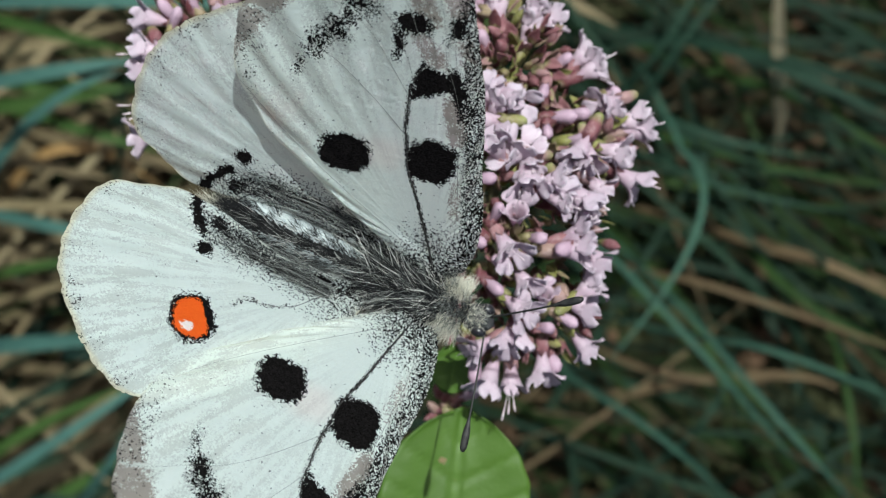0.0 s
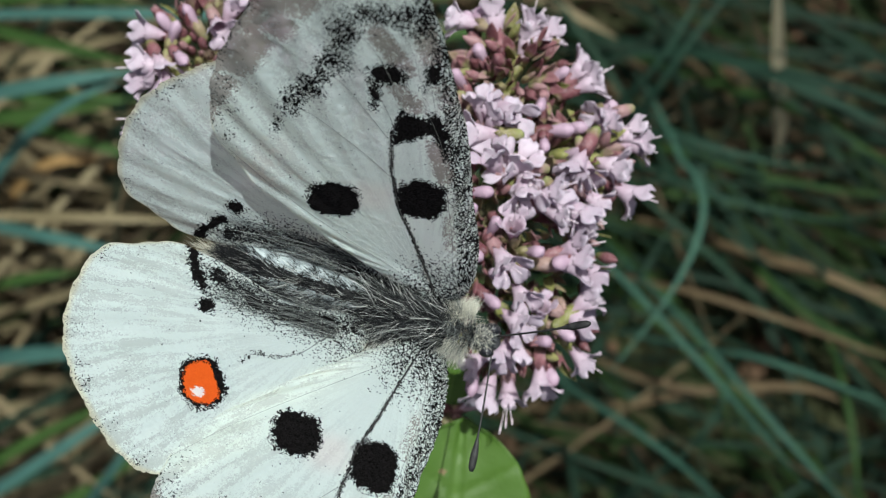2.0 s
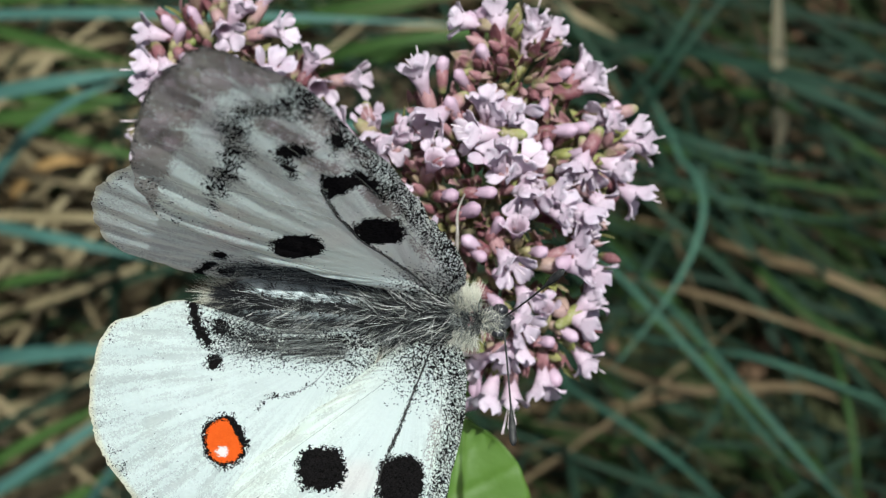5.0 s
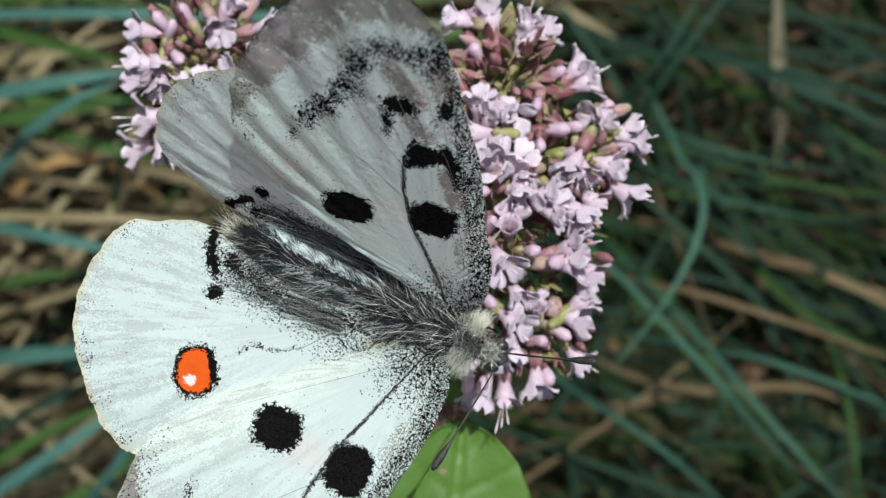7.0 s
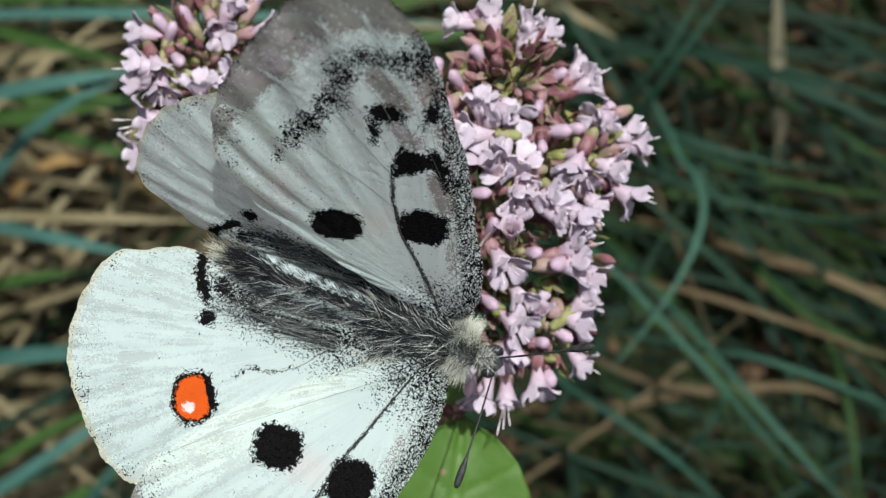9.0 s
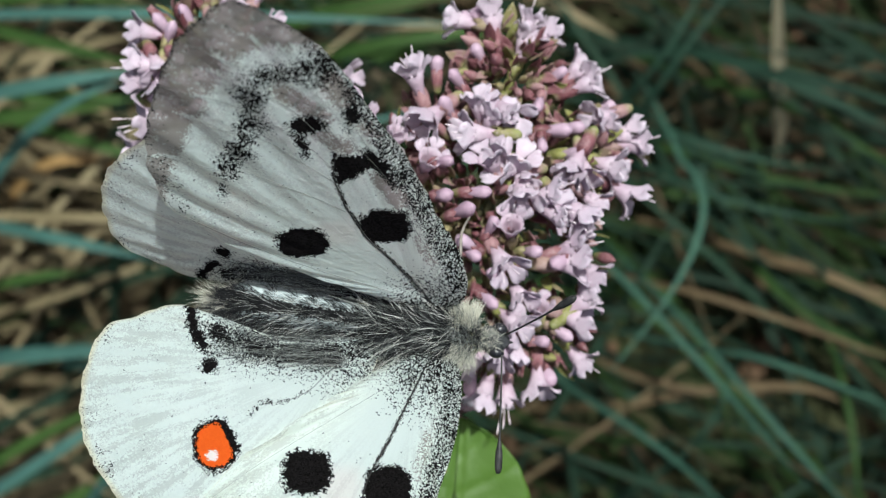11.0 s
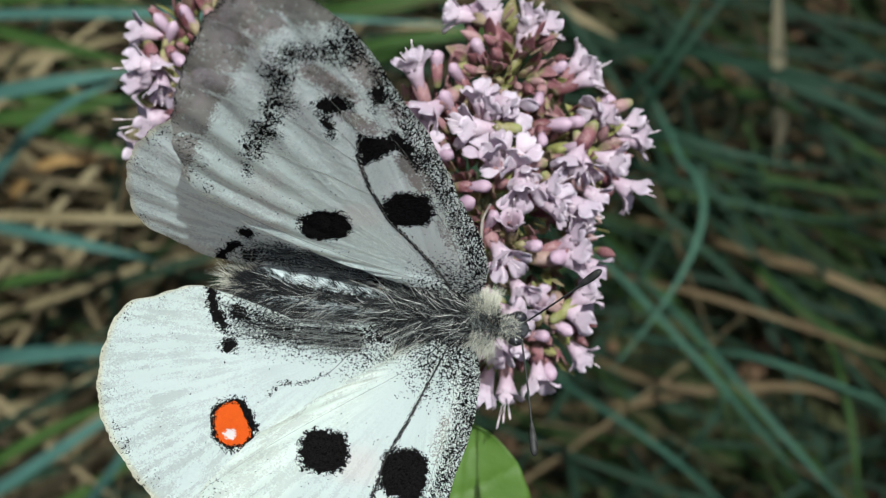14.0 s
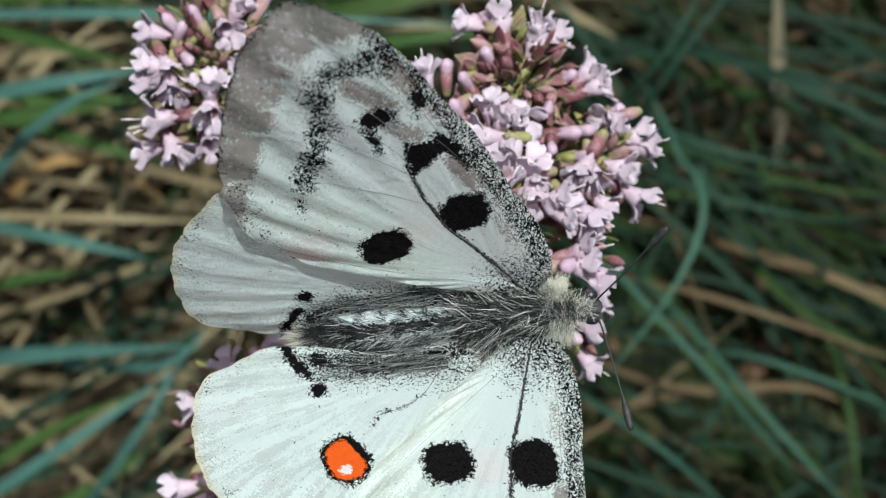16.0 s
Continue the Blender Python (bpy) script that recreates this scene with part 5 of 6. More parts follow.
grass_blade(SHADED_TEAL, 0.85, (58, -71, 56), (75, -52, 72), (83, -32, 72), "blue-green arching grass blade over soil")
grass_blade(SHADED_GREEN, 1.19, (118, -34, 56), (117, -52, 72), (119, -77, 72), "green grass blade over soil")
grass_blade(SHADED_TEAL, 1.0, (85, 55, 64), (108, 47, 72), (138, 39, 72), "blue-green arching grass blade over soil")
grass_blade(SHADED_TEAL, 0.85, (63, 23, 64), (83, 13, 80), (119, 7, 72), "blue-green arching grass blade over soil")
grass_blade(SHADED_TEAL, 0.85, (64, 34, 56), (74, 23, 72), (73, 2, 64), "blue-green arching grass blade over soil")
grass_blade(SHADED_GREEN, 1.36, (58, -5, 48), (74, -25, 64), (84, -53, 64), "green grass blade over soil")
grass_blade(SHADED_GREEN, 1.36, (96, -5, 48), (108, -20, 64), (135, -33, 64), "green grass blade over soil")
grass_blade(SHADED_STRAW, 1.27, (58, -46, 56), (97, -40, 64), (118, -46, 64), "dry straw-coloured grass stalk")
grass_blade(SHADED_STRAW, 1.53, (97, -2, 48), (118, -10, 64), (141, -23, 64), "dry straw-coloured grass stalk")
grass_blade(GREEN, 2.64, (-38, 70, 56), (-14, 72, 64), (16, 78, 64), "green grass blade over soil")
grass_blade(STRAW, 2.42, (-34, 64, 48), (-16, 68, 56), (8, 64, 56), "dry straw-coloured grass stalk")
grass_blade(STRAW, 2.2, (15, 83, 48), (30, 75, 56), (52, 63, 56), "dry straw-coloured grass stalk")
grass_blade(GREEN, 2.42, (-25, 58, 40), (-4, 64, 48), (20, 73, 48), "green grass blade over soil")
grass_blade(STRAW, 1.98, (-146, -76, 48), (-118, -61, 60), (-93, -43, 60), "dry straw-coloured grass stalk")
grass_blade(STRAW, 1.98, (-146, -88, 48), (-113, -68, 60), (-91, -53, 60), "dry straw-coloured grass stalk")
grass_blade(GREEN, 1.98, (-146, -95, 48), (-108, -73, 60), (-84, -57, 60), "green grass blade over soil")
grass_blade(STRAW, 2.2, (-146, 57, 48), (-121, 57, 60), (-94, 63, 60), "dry straw-coloured grass stalk")
grass_blade(STRAW, 1.98, (-149, 25, 40), (-124, 30, 52), (-100, 24, 52), "dry straw-coloured grass stalk")
grass_blade(GREEN, 2.42, (-146, 48, 48), (-118, 45, 60), (-89, 44, 60), "green grass blade over soil")
grass_blade(GREEN, 2.2, (-146, 75, 48), (-116, 75, 60), (-88, 72, 60), "green grass blade over soil")
grass_blade(TEAL, 1.32, (-127, 62, 96), (-67, 58, 120), (7, 58, 104), "blue-green arching grass blade over soil")
grass_blade(TEAL, 1.87, (-124, 37, 112), (-93, 40, 128), (-73, 44, 120), "blue-green arching grass blade over soil")
grass_blade(GREEN, 1.98, (-140, 35, 72), (-112, 37, 88), (-92, 40, 80), "green grass blade over soil")
grass_blade(TEAL, 1.98, (-136, 7, 72), (-108, 31, 100), (-84, 43, 104), "blue-green arching grass blade over soil")
grass_blade(GREEN, 1.54, (-117, 35, 72), (-97, 29, 80), (-78, 24, 72), "green grass blade over soil")
grass_blade(GREEN, 1.76, (-136, 65, 72), (-107, 56, 88), (-83, 51, 80), "green grass blade over soil")
grass_blade(AMBER, 1.6, (-132, 13, 52), (-107, 26, 70), (-84, 15, 58), "amber curled dry grass blade")
grass_blade(TEAL, 1.3, (-84, -31, 98), (-70, -29, 106), (-62, -21, 104), "short curved blue-green grass blade")
grass_blade(TEAL, 1.2, (-96, -68, 88), (-79, -47, 102), (-69, -28, 98), "blue-green arching grass blade over soil")
grass_blade(STRAW, 1.32, (-127, 9, 96), (-91, 8, 112), (-62, 7, 104), "dry straw-coloured grass stalk")
grass_blade(TEAL, 1.65, (-136, 8, 72), (-101, 2, 88), (-76, -5, 80), "blue-green arching grass blade over soil")
grass_blade(TEAL, 2.2, (-130, -31, 88), (-102, -27, 104), (-64, -26, 96), "blue-green arching grass blade over soil")
grass_blade(TEAL, 1.76, (-136, -74, 72), (-105, -55, 88), (-70, -31, 88), "blue-green arching grass blade over soil")
grass_blade(GREEN, 1.65, (-139, -69, 64), (-116, -54, 76), (-87, -41, 76), "green grass blade over soil")
grass_blade(GREEN, 1.43, (-139, -13, 64), (-116, -8, 76), (-96, -6, 76), "green grass blade over soil")
grass_blade(STRAW, 1.21, (-143, -20, 56), (-115, -15, 68), (-89, -5, 68), "dry straw-coloured grass stalk")
grass_blade(STRAW, 1.21, (-143, -51, 56), (-112, -41, 68), (-82, -26, 68), "dry straw-coloured grass stalk")
grass_blade(GREEN, 1.76, (-38, 56, 56), (-10, 60, 72), (19, 63, 64), "green grass blade over soil")
grass_blade(TEAL, 1.76, (-65, 36, 72), (-41, 31, 88), (-4, 40, 80), "blue-green arching grass blade over soil")

broad_leaf("leaf", (0.0022, -0.0198, 0.2830), 21.0, 8.6, -6, "bright green oval marjoram leaf with a brown blotch", (-4, 6), 0, [(-1, -24, -3), (-3, -27, -40), (-6, -22, -284)])
broad_leaf("leaf", (0.0005, -0.0171, 0.2840), 5.5, 2.4, 165, "small toothed green leaf beside spent calyces", (-8, 0), 5, [(0, -7, -2), (1, -9, -40), (2, -6, -283)])

moving = build_butterfly()


def motions():
    walk(moving["fly"], [
        (0, pose(-0.00380, -0.00471, 0.30217, -4.0, 7.8, -23.8)), (0.5, pose(-0.00306, -0.00506, 0.30212, -3.3, 8.7, -23.5)),
        (1, pose(-0.00288, -0.00610, 0.30206, -2.0, 9.9, -19.3)), (1.5, pose(-0.00332, -0.00625, 0.30180, -1.9, 9.7, -18.7)),
        (2, pose(-0.00342, -0.00635, 0.30193, -2.7, 9.5, -18.0)), (2.5, pose(-0.00310, -0.00627, 0.30172, -3.7, 10.2, -17.7)),
        (3, pose(-0.00380, -0.00592, 0.30203, -3.3, 6.7, -10.0)), (3.2, pose(-0.00379, -0.00801, 0.30216, 1.0, 5.0, -4.5)),
        (3.5, pose(-0.00389, -0.00694, 0.30202, 3.5, 1.9, -2.6)), (4, pose(-0.00299, -0.00531, 0.30094, 8.4, 1.8, -0.4)),
        (4.2, pose(-0.00283, -0.00705, 0.30017, 14.6, 1.3, 0.3)), (4.45, pose(-0.00290, -0.00627, 0.30052, 11.8, 1.5, -0.0)),
        (5.1, pose(-0.00268, -0.00614, 0.30099, 4.7, 4.5, -5.9)), (6.3, pose(-0.00230, -0.00715, 0.30105, 0.1, 7.8, -12.6)),
        (6.5, pose(-0.00226, -0.00737, 0.30086, 0.7, 7.9, -15.0)), (7, pose(-0.00230, -0.00675, 0.30146, -1.2, 6.2, -25.8)),
        (7.5, pose(-0.00282, -0.00793, 0.30158, -2.0, 7.4, -21.5)), (8, pose(-0.00274, -0.00777, 0.30160, -0.7, 8.0, -18.6)),
        (8.5, pose(-0.00251, -0.00731, 0.30151, -0.8, 8.0, -25.1)), (9, pose(-0.00295, -0.00784, 0.30117, -1.5, 8.3, -22.1)),
        (11.5, pose(-0.00276, -0.00761, 0.30148, -3.2, 3.0, -8.1)), (12, pose(-0.00139, -0.00755, 0.30122, -1.2, 4.0, -8.2)),
        (12.5, pose(-0.00149, -0.00705, 0.30086, -2.0, 5.2, -19.1)), (13, pose(-0.00185, -0.00584, 0.30026, -4.8, 5.1, -24.7)),
        (13.5, pose(-0.00123, -0.00631, 0.30059, -2.0, 6.4, -26.7)), (14, pose(-0.00096, -0.00634, 0.30136, -2.4, 3.9, -9.9)),
        (14.5, pose(-0.00050, -0.00619, 0.30160, -2.2, 4.0, -12.7)), (15, pose(0.00181, -0.00556, 0.30157, -3.0, 1.9, -8.2)),
        (15.3, pose(0.00432, -0.00662, 0.30191, -4.7, 7.5, -3.4)), (15.5, pose(0.00525, -0.00788, 0.30164, 1.1, 3.8, 6.5)),
        (16, pose(0.00604, -0.00656, 0.30205, -3.7, 6.8, 5.9)),
    ])
    walk(moving["fore_left"], [
        (0, pose(0.00150, 0.00220, 0.00200, 45.6, 1.2, 3.5)), (0.5, pose(0.00150, 0.00220, 0.00200, 45.4, 0.8, 3.7)),
        (1, pose(0.00150, 0.00220, 0.00200, 46.1, 1.0, 4.2)), (1.5, pose(0.00150, 0.00220, 0.00200, 47.7, 1.3, 4.9)),
        (2, pose(0.00150, 0.00220, 0.00200, 48.9, 0.5, 4.8)), (2.5, pose(0.00150, 0.00220, 0.00200, 49.8, -0.2, 5.2)),
        (3, pose(0.00150, 0.00220, 0.00200, 50.7, -0.3, 5.7)), (3.2, pose(0.00150, 0.00220, 0.00200, 57.2, -2.5, 4.2)),
        (3.5, pose(0.00150, 0.00220, 0.00200, 55.4, -4.1, 4.1)), (4, pose(0.00150, 0.00220, 0.00200, 54.5, -3.3, 5.5)),
        (4.2, pose(0.00150, 0.00220, 0.00200, 57.4, -3.6, 8.0)), (4.45, pose(0.00150, 0.00220, 0.00200, 56.1, -3.5, 6.9)),
        (5.1, pose(0.00150, 0.00220, 0.00200, 55.4, -2.0, 5.9)), (6.3, pose(0.00150, 0.00220, 0.00200, 56.6, -0.4, 6.3)),
        (6.5, pose(0.00150, 0.00220, 0.00200, 58.6, -0.8, 6.5)), (7, pose(0.00150, 0.00220, 0.00200, 55.5, -1.1, 5.8)),
        (7.5, pose(0.00150, 0.00220, 0.00200, 53.0, -0.9, 6.4)), (8, pose(0.00150, 0.00220, 0.00200, 54.8, -0.3, 7.0)),
        (8.5, pose(0.00150, 0.00220, 0.00200, 53.9, -0.5, 7.8)), (9, pose(0.00150, 0.00220, 0.00200, 52.0, -0.1, 8.2)),
        (11.5, pose(0.00150, 0.00220, 0.00200, 56.8, -1.6, 8.3)), (12, pose(0.00150, 0.00220, 0.00200, 58.0, -2.6, 8.8)),
        (12.5, pose(0.00150, 0.00220, 0.00200, 53.7, -1.1, 9.6)), (13, pose(0.00150, 0.00220, 0.00200, 49.3, 0.6, 7.9)),
        (13.5, pose(0.00150, 0.00220, 0.00200, 52.6, -0.4, 8.8)), (14, pose(0.00150, 0.00220, 0.00200, 53.8, -1.6, 8.4)),
        (14.5, pose(0.00150, 0.00220, 0.00200, 53.5, -1.3, 9.7)), (15, pose(0.00150, 0.00220, 0.00200, 53.3, -1.9, 8.4)),
        (15.3, pose(0.00150, 0.00220, 0.00200, 53.4, -1.2, 7.7)), (15.5, pose(0.00150, 0.00220, 0.00200, 55.6, -3.3, 8.1)),
        (16, pose(0.00150, 0.00220, 0.00200, 51.8, -3.3, 5.3)),
    ])
    walk(moving["hind_left"], [
        (0, pose(-0.00400, 0.00200, 0.00120, 39.4, -0.6, -2.1)), (0.5, pose(-0.00400, 0.00200, 0.00120, 40.1, -0.8, -1.4)),
        (1, pose(-0.00400, 0.00200, 0.00120, 41.1, -0.5, -1.5)), (1.5, pose(-0.00400, 0.00200, 0.00120, 42.1, -0.1, -1.6)),
        (2, pose(-0.00400, 0.00200, 0.00120, 43.2, -0.7, -1.6)), (2.5, pose(-0.00400, 0.00200, 0.00120, 44.2, -0.9, -1.4)),
        (3, pose(-0.00400, 0.00200, 0.00120, 47.1, -1.2, -1.9)), (3.2, pose(-0.00400, 0.00200, 0.00120, 50.1, -1.8, -3.5)),
        (3.5, pose(-0.00400, 0.00200, 0.00120, 51.6, -3.2, -4.6)), (4, pose(-0.00400, 0.00200, 0.00120, 53.0, -2.1, -2.8)),
        (4.2, pose(-0.00400, 0.00200, 0.00120, 56.6, -1.0, -0.8)), (4.45, pose(-0.00400, 0.00200, 0.00120, 55.0, -1.5, -1.7)),
        (5.1, pose(-0.00400, 0.00200, 0.00120, 55.2, -1.1, -3.3)), (6.3, pose(-0.00400, 0.00200, 0.00120, 58.0, 0.2, -4.0)),
        (6.5, pose(-0.00400, 0.00200, 0.00120, 59.0, 0.5, -4.1)), (7, pose(-0.00400, 0.00200, 0.00120, 55.5, 0.4, -3.1)),
        (7.5, pose(-0.00400, 0.00200, 0.00120, 53.2, 2.3, -3.0)), (8, pose(-0.00400, 0.00200, 0.00120, 54.7, 1.2, -2.6)),
        (8.5, pose(-0.00400, 0.00200, 0.00120, 54.2, 1.4, -3.0)), (9, pose(-0.00400, 0.00200, 0.00120, 52.0, 2.4, -2.4)),
        (11.5, pose(-0.00400, 0.00200, 0.00120, 55.8, -3.6, -2.6)), (12, pose(-0.00400, 0.00200, 0.00120, 57.3, -3.0, -2.6)),
        (12.5, pose(-0.00400, 0.00200, 0.00120, 54.1, -2.0, -2.5)), (13, pose(-0.00400, 0.00200, 0.00120, 48.4, -0.4, -5.3)),
        (13.5, pose(-0.00400, 0.00200, 0.00120, 51.0, 0.6, -3.7)), (14, pose(-0.00400, 0.00200, 0.00120, 53.1, -1.4, -3.2)),
        (14.5, pose(-0.00400, 0.00200, 0.00120, 54.1, -2.7, -2.4)), (15, pose(-0.00400, 0.00200, 0.00120, 53.8, -3.8, -1.3)),
        (15.3, pose(-0.00400, 0.00200, 0.00120, 52.8, -2.9, 0.5)), (15.5, pose(-0.00400, 0.00200, 0.00120, 56.3, -3.5, 1.2)),
        (16, pose(-0.00400, 0.00200, 0.00120, 52.0, -2.8, -0.1)),
    ])
    walk(moving["fore_right"], [
        (0, pose(0.00150, -0.00220, 0.00200, -34.9, 11.4, 6.8)), (0.5, pose(0.00150, -0.00220, 0.00200, -32.9, 11.8, 7.9)),
        (1, pose(0.00150, -0.00220, 0.00200, -30.2, 11.6, 7.9)), (1.5, pose(0.00150, -0.00220, 0.00200, -29.1, 11.3, 8.4)),
        (2, pose(0.00150, -0.00220, 0.00200, -29.4, 11.0, 8.6)), (2.5, pose(0.00150, -0.00220, 0.00200, -28.3, 10.5, 8.9)),
        (3, pose(0.00150, -0.00220, 0.00200, -24.6, 6.7, 11.2)), (3.2, pose(0.00150, -0.00220, 0.00200, -22.6, 5.5, 12.8)),
        (3.5, pose(0.00150, -0.00220, 0.00200, -19.7, 4.7, 12.1)), (4, pose(0.00150, -0.00220, 0.00200, -16.8, 3.9, 14.4)),
        (4.2, pose(0.00150, -0.00220, 0.00200, -13.5, 3.4, 14.6)), (4.45, pose(0.00150, -0.00220, 0.00200, -15.0, 3.6, 14.5)),
        (5.1, pose(0.00150, -0.00220, 0.00200, -17.7, 3.4, 12.4)), (6.3, pose(0.00150, -0.00220, 0.00200, -18.8, 2.7, 10.0)),
        (6.5, pose(0.00150, -0.00220, 0.00200, -18.5, 2.5, 9.0)), (7, pose(0.00150, -0.00220, 0.00200, -15.7, 1.7, 11.7)),
        (7.5, pose(0.00150, -0.00220, 0.00200, -15.0, 0.8, 12.1)), (8, pose(0.00150, -0.00220, 0.00200, -15.7, 1.3, 11.0)),
        (8.5, pose(0.00150, -0.00220, 0.00200, -14.7, 1.5, 10.2)), (9, pose(0.00150, -0.00220, 0.00200, -14.9, 0.9, 10.6)),
        (11.5, pose(0.00150, -0.00220, 0.00200, -19.1, 3.6, 12.1)), (12, pose(0.00150, -0.00220, 0.00200, -19.5, 4.0, 9.6)),
        (12.5, pose(0.00150, -0.00220, 0.00200, -18.2, 3.2, 11.0)), (13, pose(0.00150, -0.00220, 0.00200, -18.8, 3.2, 11.0)),
        (13.5, pose(0.00150, -0.00220, 0.00200, -19.0, 3.6, 12.2)), (14, pose(0.00150, -0.00220, 0.00200, -21.9, 3.8, 10.6)),
        (14.5, pose(0.00150, -0.00220, 0.00200, -24.6, 4.8, 10.6)), (15, pose(0.00150, -0.00220, 0.00200, -29.5, 5.6, 8.2)),
        (15.3, pose(0.00150, -0.00220, 0.00200, -31.5, 8.3, 7.9)), (15.5, pose(0.00150, -0.00220, 0.00200, -29.9, 8.3, 10.5)),
        (16, pose(0.00150, -0.00220, 0.00200, -33.8, 8.7, 7.8)),
    ])
    walk(moving["hind_right"], [
        (0, pose(-0.00400, -0.00200, 0.00120, -38.6, 4.7, -1.6)), (0.5, pose(-0.00400, -0.00200, 0.00120, -36.5, 5.7, -1.0)),
        (1, pose(-0.00400, -0.00200, 0.00120, -33.5, 6.4, -1.2)), (1.5, pose(-0.00400, -0.00200, 0.00120, -32.4, 6.2, -0.8)),
        (2, pose(-0.00400, -0.00200, 0.00120, -32.3, 6.2, -0.7)), (2.5, pose(-0.00400, -0.00200, 0.00120, -31.1, 5.9, -0.2)),
        (3, pose(-0.00400, -0.00200, 0.00120, -25.2, 2.5, 0.5)), (3.2, pose(-0.00400, -0.00200, 0.00120, -20.8, 2.5, 2.1)),
        (3.5, pose(-0.00400, -0.00200, 0.00120, -18.1, 2.2, 1.9)), (4, pose(-0.00400, -0.00200, 0.00120, -16.2, 1.1, 3.1)),
        (4.2, pose(-0.00400, -0.00200, 0.00120, -14.3, 0.8, 3.3)), (4.45, pose(-0.00400, -0.00200, 0.00120, -15.2, 0.9, 3.2)),
        (5.1, pose(-0.00400, -0.00200, 0.00120, -16.4, 1.0, 2.2)), (6.3, pose(-0.00400, -0.00200, 0.00120, -16.6, 0.8, 1.2)),
        (6.5, pose(-0.00400, -0.00200, 0.00120, -16.4, 0.7, 0.0)), (7, pose(-0.00400, -0.00200, 0.00120, -15.0, -0.6, 2.4)),
        (7.5, pose(-0.00400, -0.00200, 0.00120, -14.0, -1.3, 3.6)), (8, pose(-0.00400, -0.00200, 0.00120, -14.5, -0.6, 2.9)),
        (8.5, pose(-0.00400, -0.00200, 0.00120, -14.1, -0.5, 1.3)), (9, pose(-0.00400, -0.00200, 0.00120, -14.4, -1.2, 2.3)),
        (11.5, pose(-0.00400, -0.00200, 0.00120, -16.9, 1.9, 3.9)), (12, pose(-0.00400, -0.00200, 0.00120, -17.7, 2.4, 1.4)),
        (12.5, pose(-0.00400, -0.00200, 0.00120, -17.0, 1.1, 2.2)), (13, pose(-0.00400, -0.00200, 0.00120, -19.1, 0.6, 3.2)),
        (13.5, pose(-0.00400, -0.00200, 0.00120, -19.2, 1.1, 4.3)), (14, pose(-0.00400, -0.00200, 0.00120, -20.5, 1.6, 3.4)),
        (14.5, pose(-0.00400, -0.00200, 0.00120, -23.7, 2.1, 3.0)), (15, pose(-0.00400, -0.00200, 0.00120, -28.2, 1.5, -0.7)),
        (15.3, pose(-0.00400, -0.00200, 0.00120, -32.9, 3.7, 0.1)), (15.5, pose(-0.00400, -0.00200, 0.00120, -29.2, 4.6, 1.9)),
        (16, pose(-0.00400, -0.00200, 0.00120, -34.0, 4.2, 0.5)),
    ])
    walk(moving["feeler_left"], [
        (0, pose(0.00860, 0.00055, 0.00180, 0.0, -54.9, 41.1)), (0.5, pose(0.00860, 0.00055, 0.00180, 0.0, -56.4, 41.2)),
        (1, pose(0.00860, 0.00055, 0.00180, 0.0, -56.3, 38.7)), (1.5, pose(0.00860, 0.00055, 0.00180, 0.0, -55.4, 34.9)),
        (2, pose(0.00860, 0.00055, 0.00180, 0.0, -56.0, 33.8)), (2.5, pose(0.00860, 0.00055, 0.00180, 0.0, -55.7, 33.1)),
        (3, pose(0.00860, 0.00055, 0.00180, 0.0, -62.6, 44.8)), (3.2, pose(0.00860, 0.00055, 0.00180, 0.0, -60.6, 39.7)),
        (3.5, pose(0.00860, 0.00055, 0.00180, 0.0, -52.7, 49.9)), (4, pose(0.00860, 0.00055, 0.00180, 0.0, -53.8, 95.0)),
        (4.2, pose(0.00860, 0.00055, 0.00180, 0.0, -60.3, 63.9)), (6.3, pose(0.00860, 0.00055, 0.00180, 0.0, -48.7, 54.7)),
        (6.5, pose(0.00860, 0.00055, 0.00180, 0.0, -47.9, 51.2)), (7, pose(0.00860, 0.00055, 0.00180, 0.0, -54.7, 27.8)),
        (7.5, pose(0.00860, 0.00055, 0.00180, 0.0, -49.0, 37.6)), (8, pose(0.00860, 0.00055, 0.00180, 0.0, -51.3, 42.2)),
        (8.5, pose(0.00860, 0.00055, 0.00180, 0.0, -50.5, 51.2)), (9, pose(0.00860, 0.00055, 0.00180, 0.0, -52.8, 39.1)),
        (11.5, pose(0.00860, 0.00055, 0.00180, 0.0, -57.8, 49.2)), (12, pose(0.00860, 0.00055, 0.00180, 0.0, -43.3, 53.3)),
        (12.5, pose(0.00860, 0.00055, 0.00180, 0.0, -46.6, 48.3)), (13, pose(0.00860, 0.00055, 0.00180, 0.0, -50.6, 21.4)),
        (13.5, pose(0.00860, 0.00055, 0.00180, 0.0, -50.3, 32.5)), (14, pose(0.00860, 0.00055, 0.00180, 0.0, -50.6, 51.1)),
        (14.5, pose(0.00860, 0.00055, 0.00180, 0.0, -52.9, 54.9)), (15, pose(0.00860, 0.00055, 0.00180, 0.0, -44.7, 55.6)),
        (15.3, pose(0.00860, 0.00055, 0.00180, 0.0, -51.6, 62.4)), (15.5, pose(0.00860, 0.00055, 0.00180, 0.0, -43.8, 48.6)),
        (16, pose(0.00860, 0.00055, 0.00180, 0.0, -49.8, 48.5)),
    ])
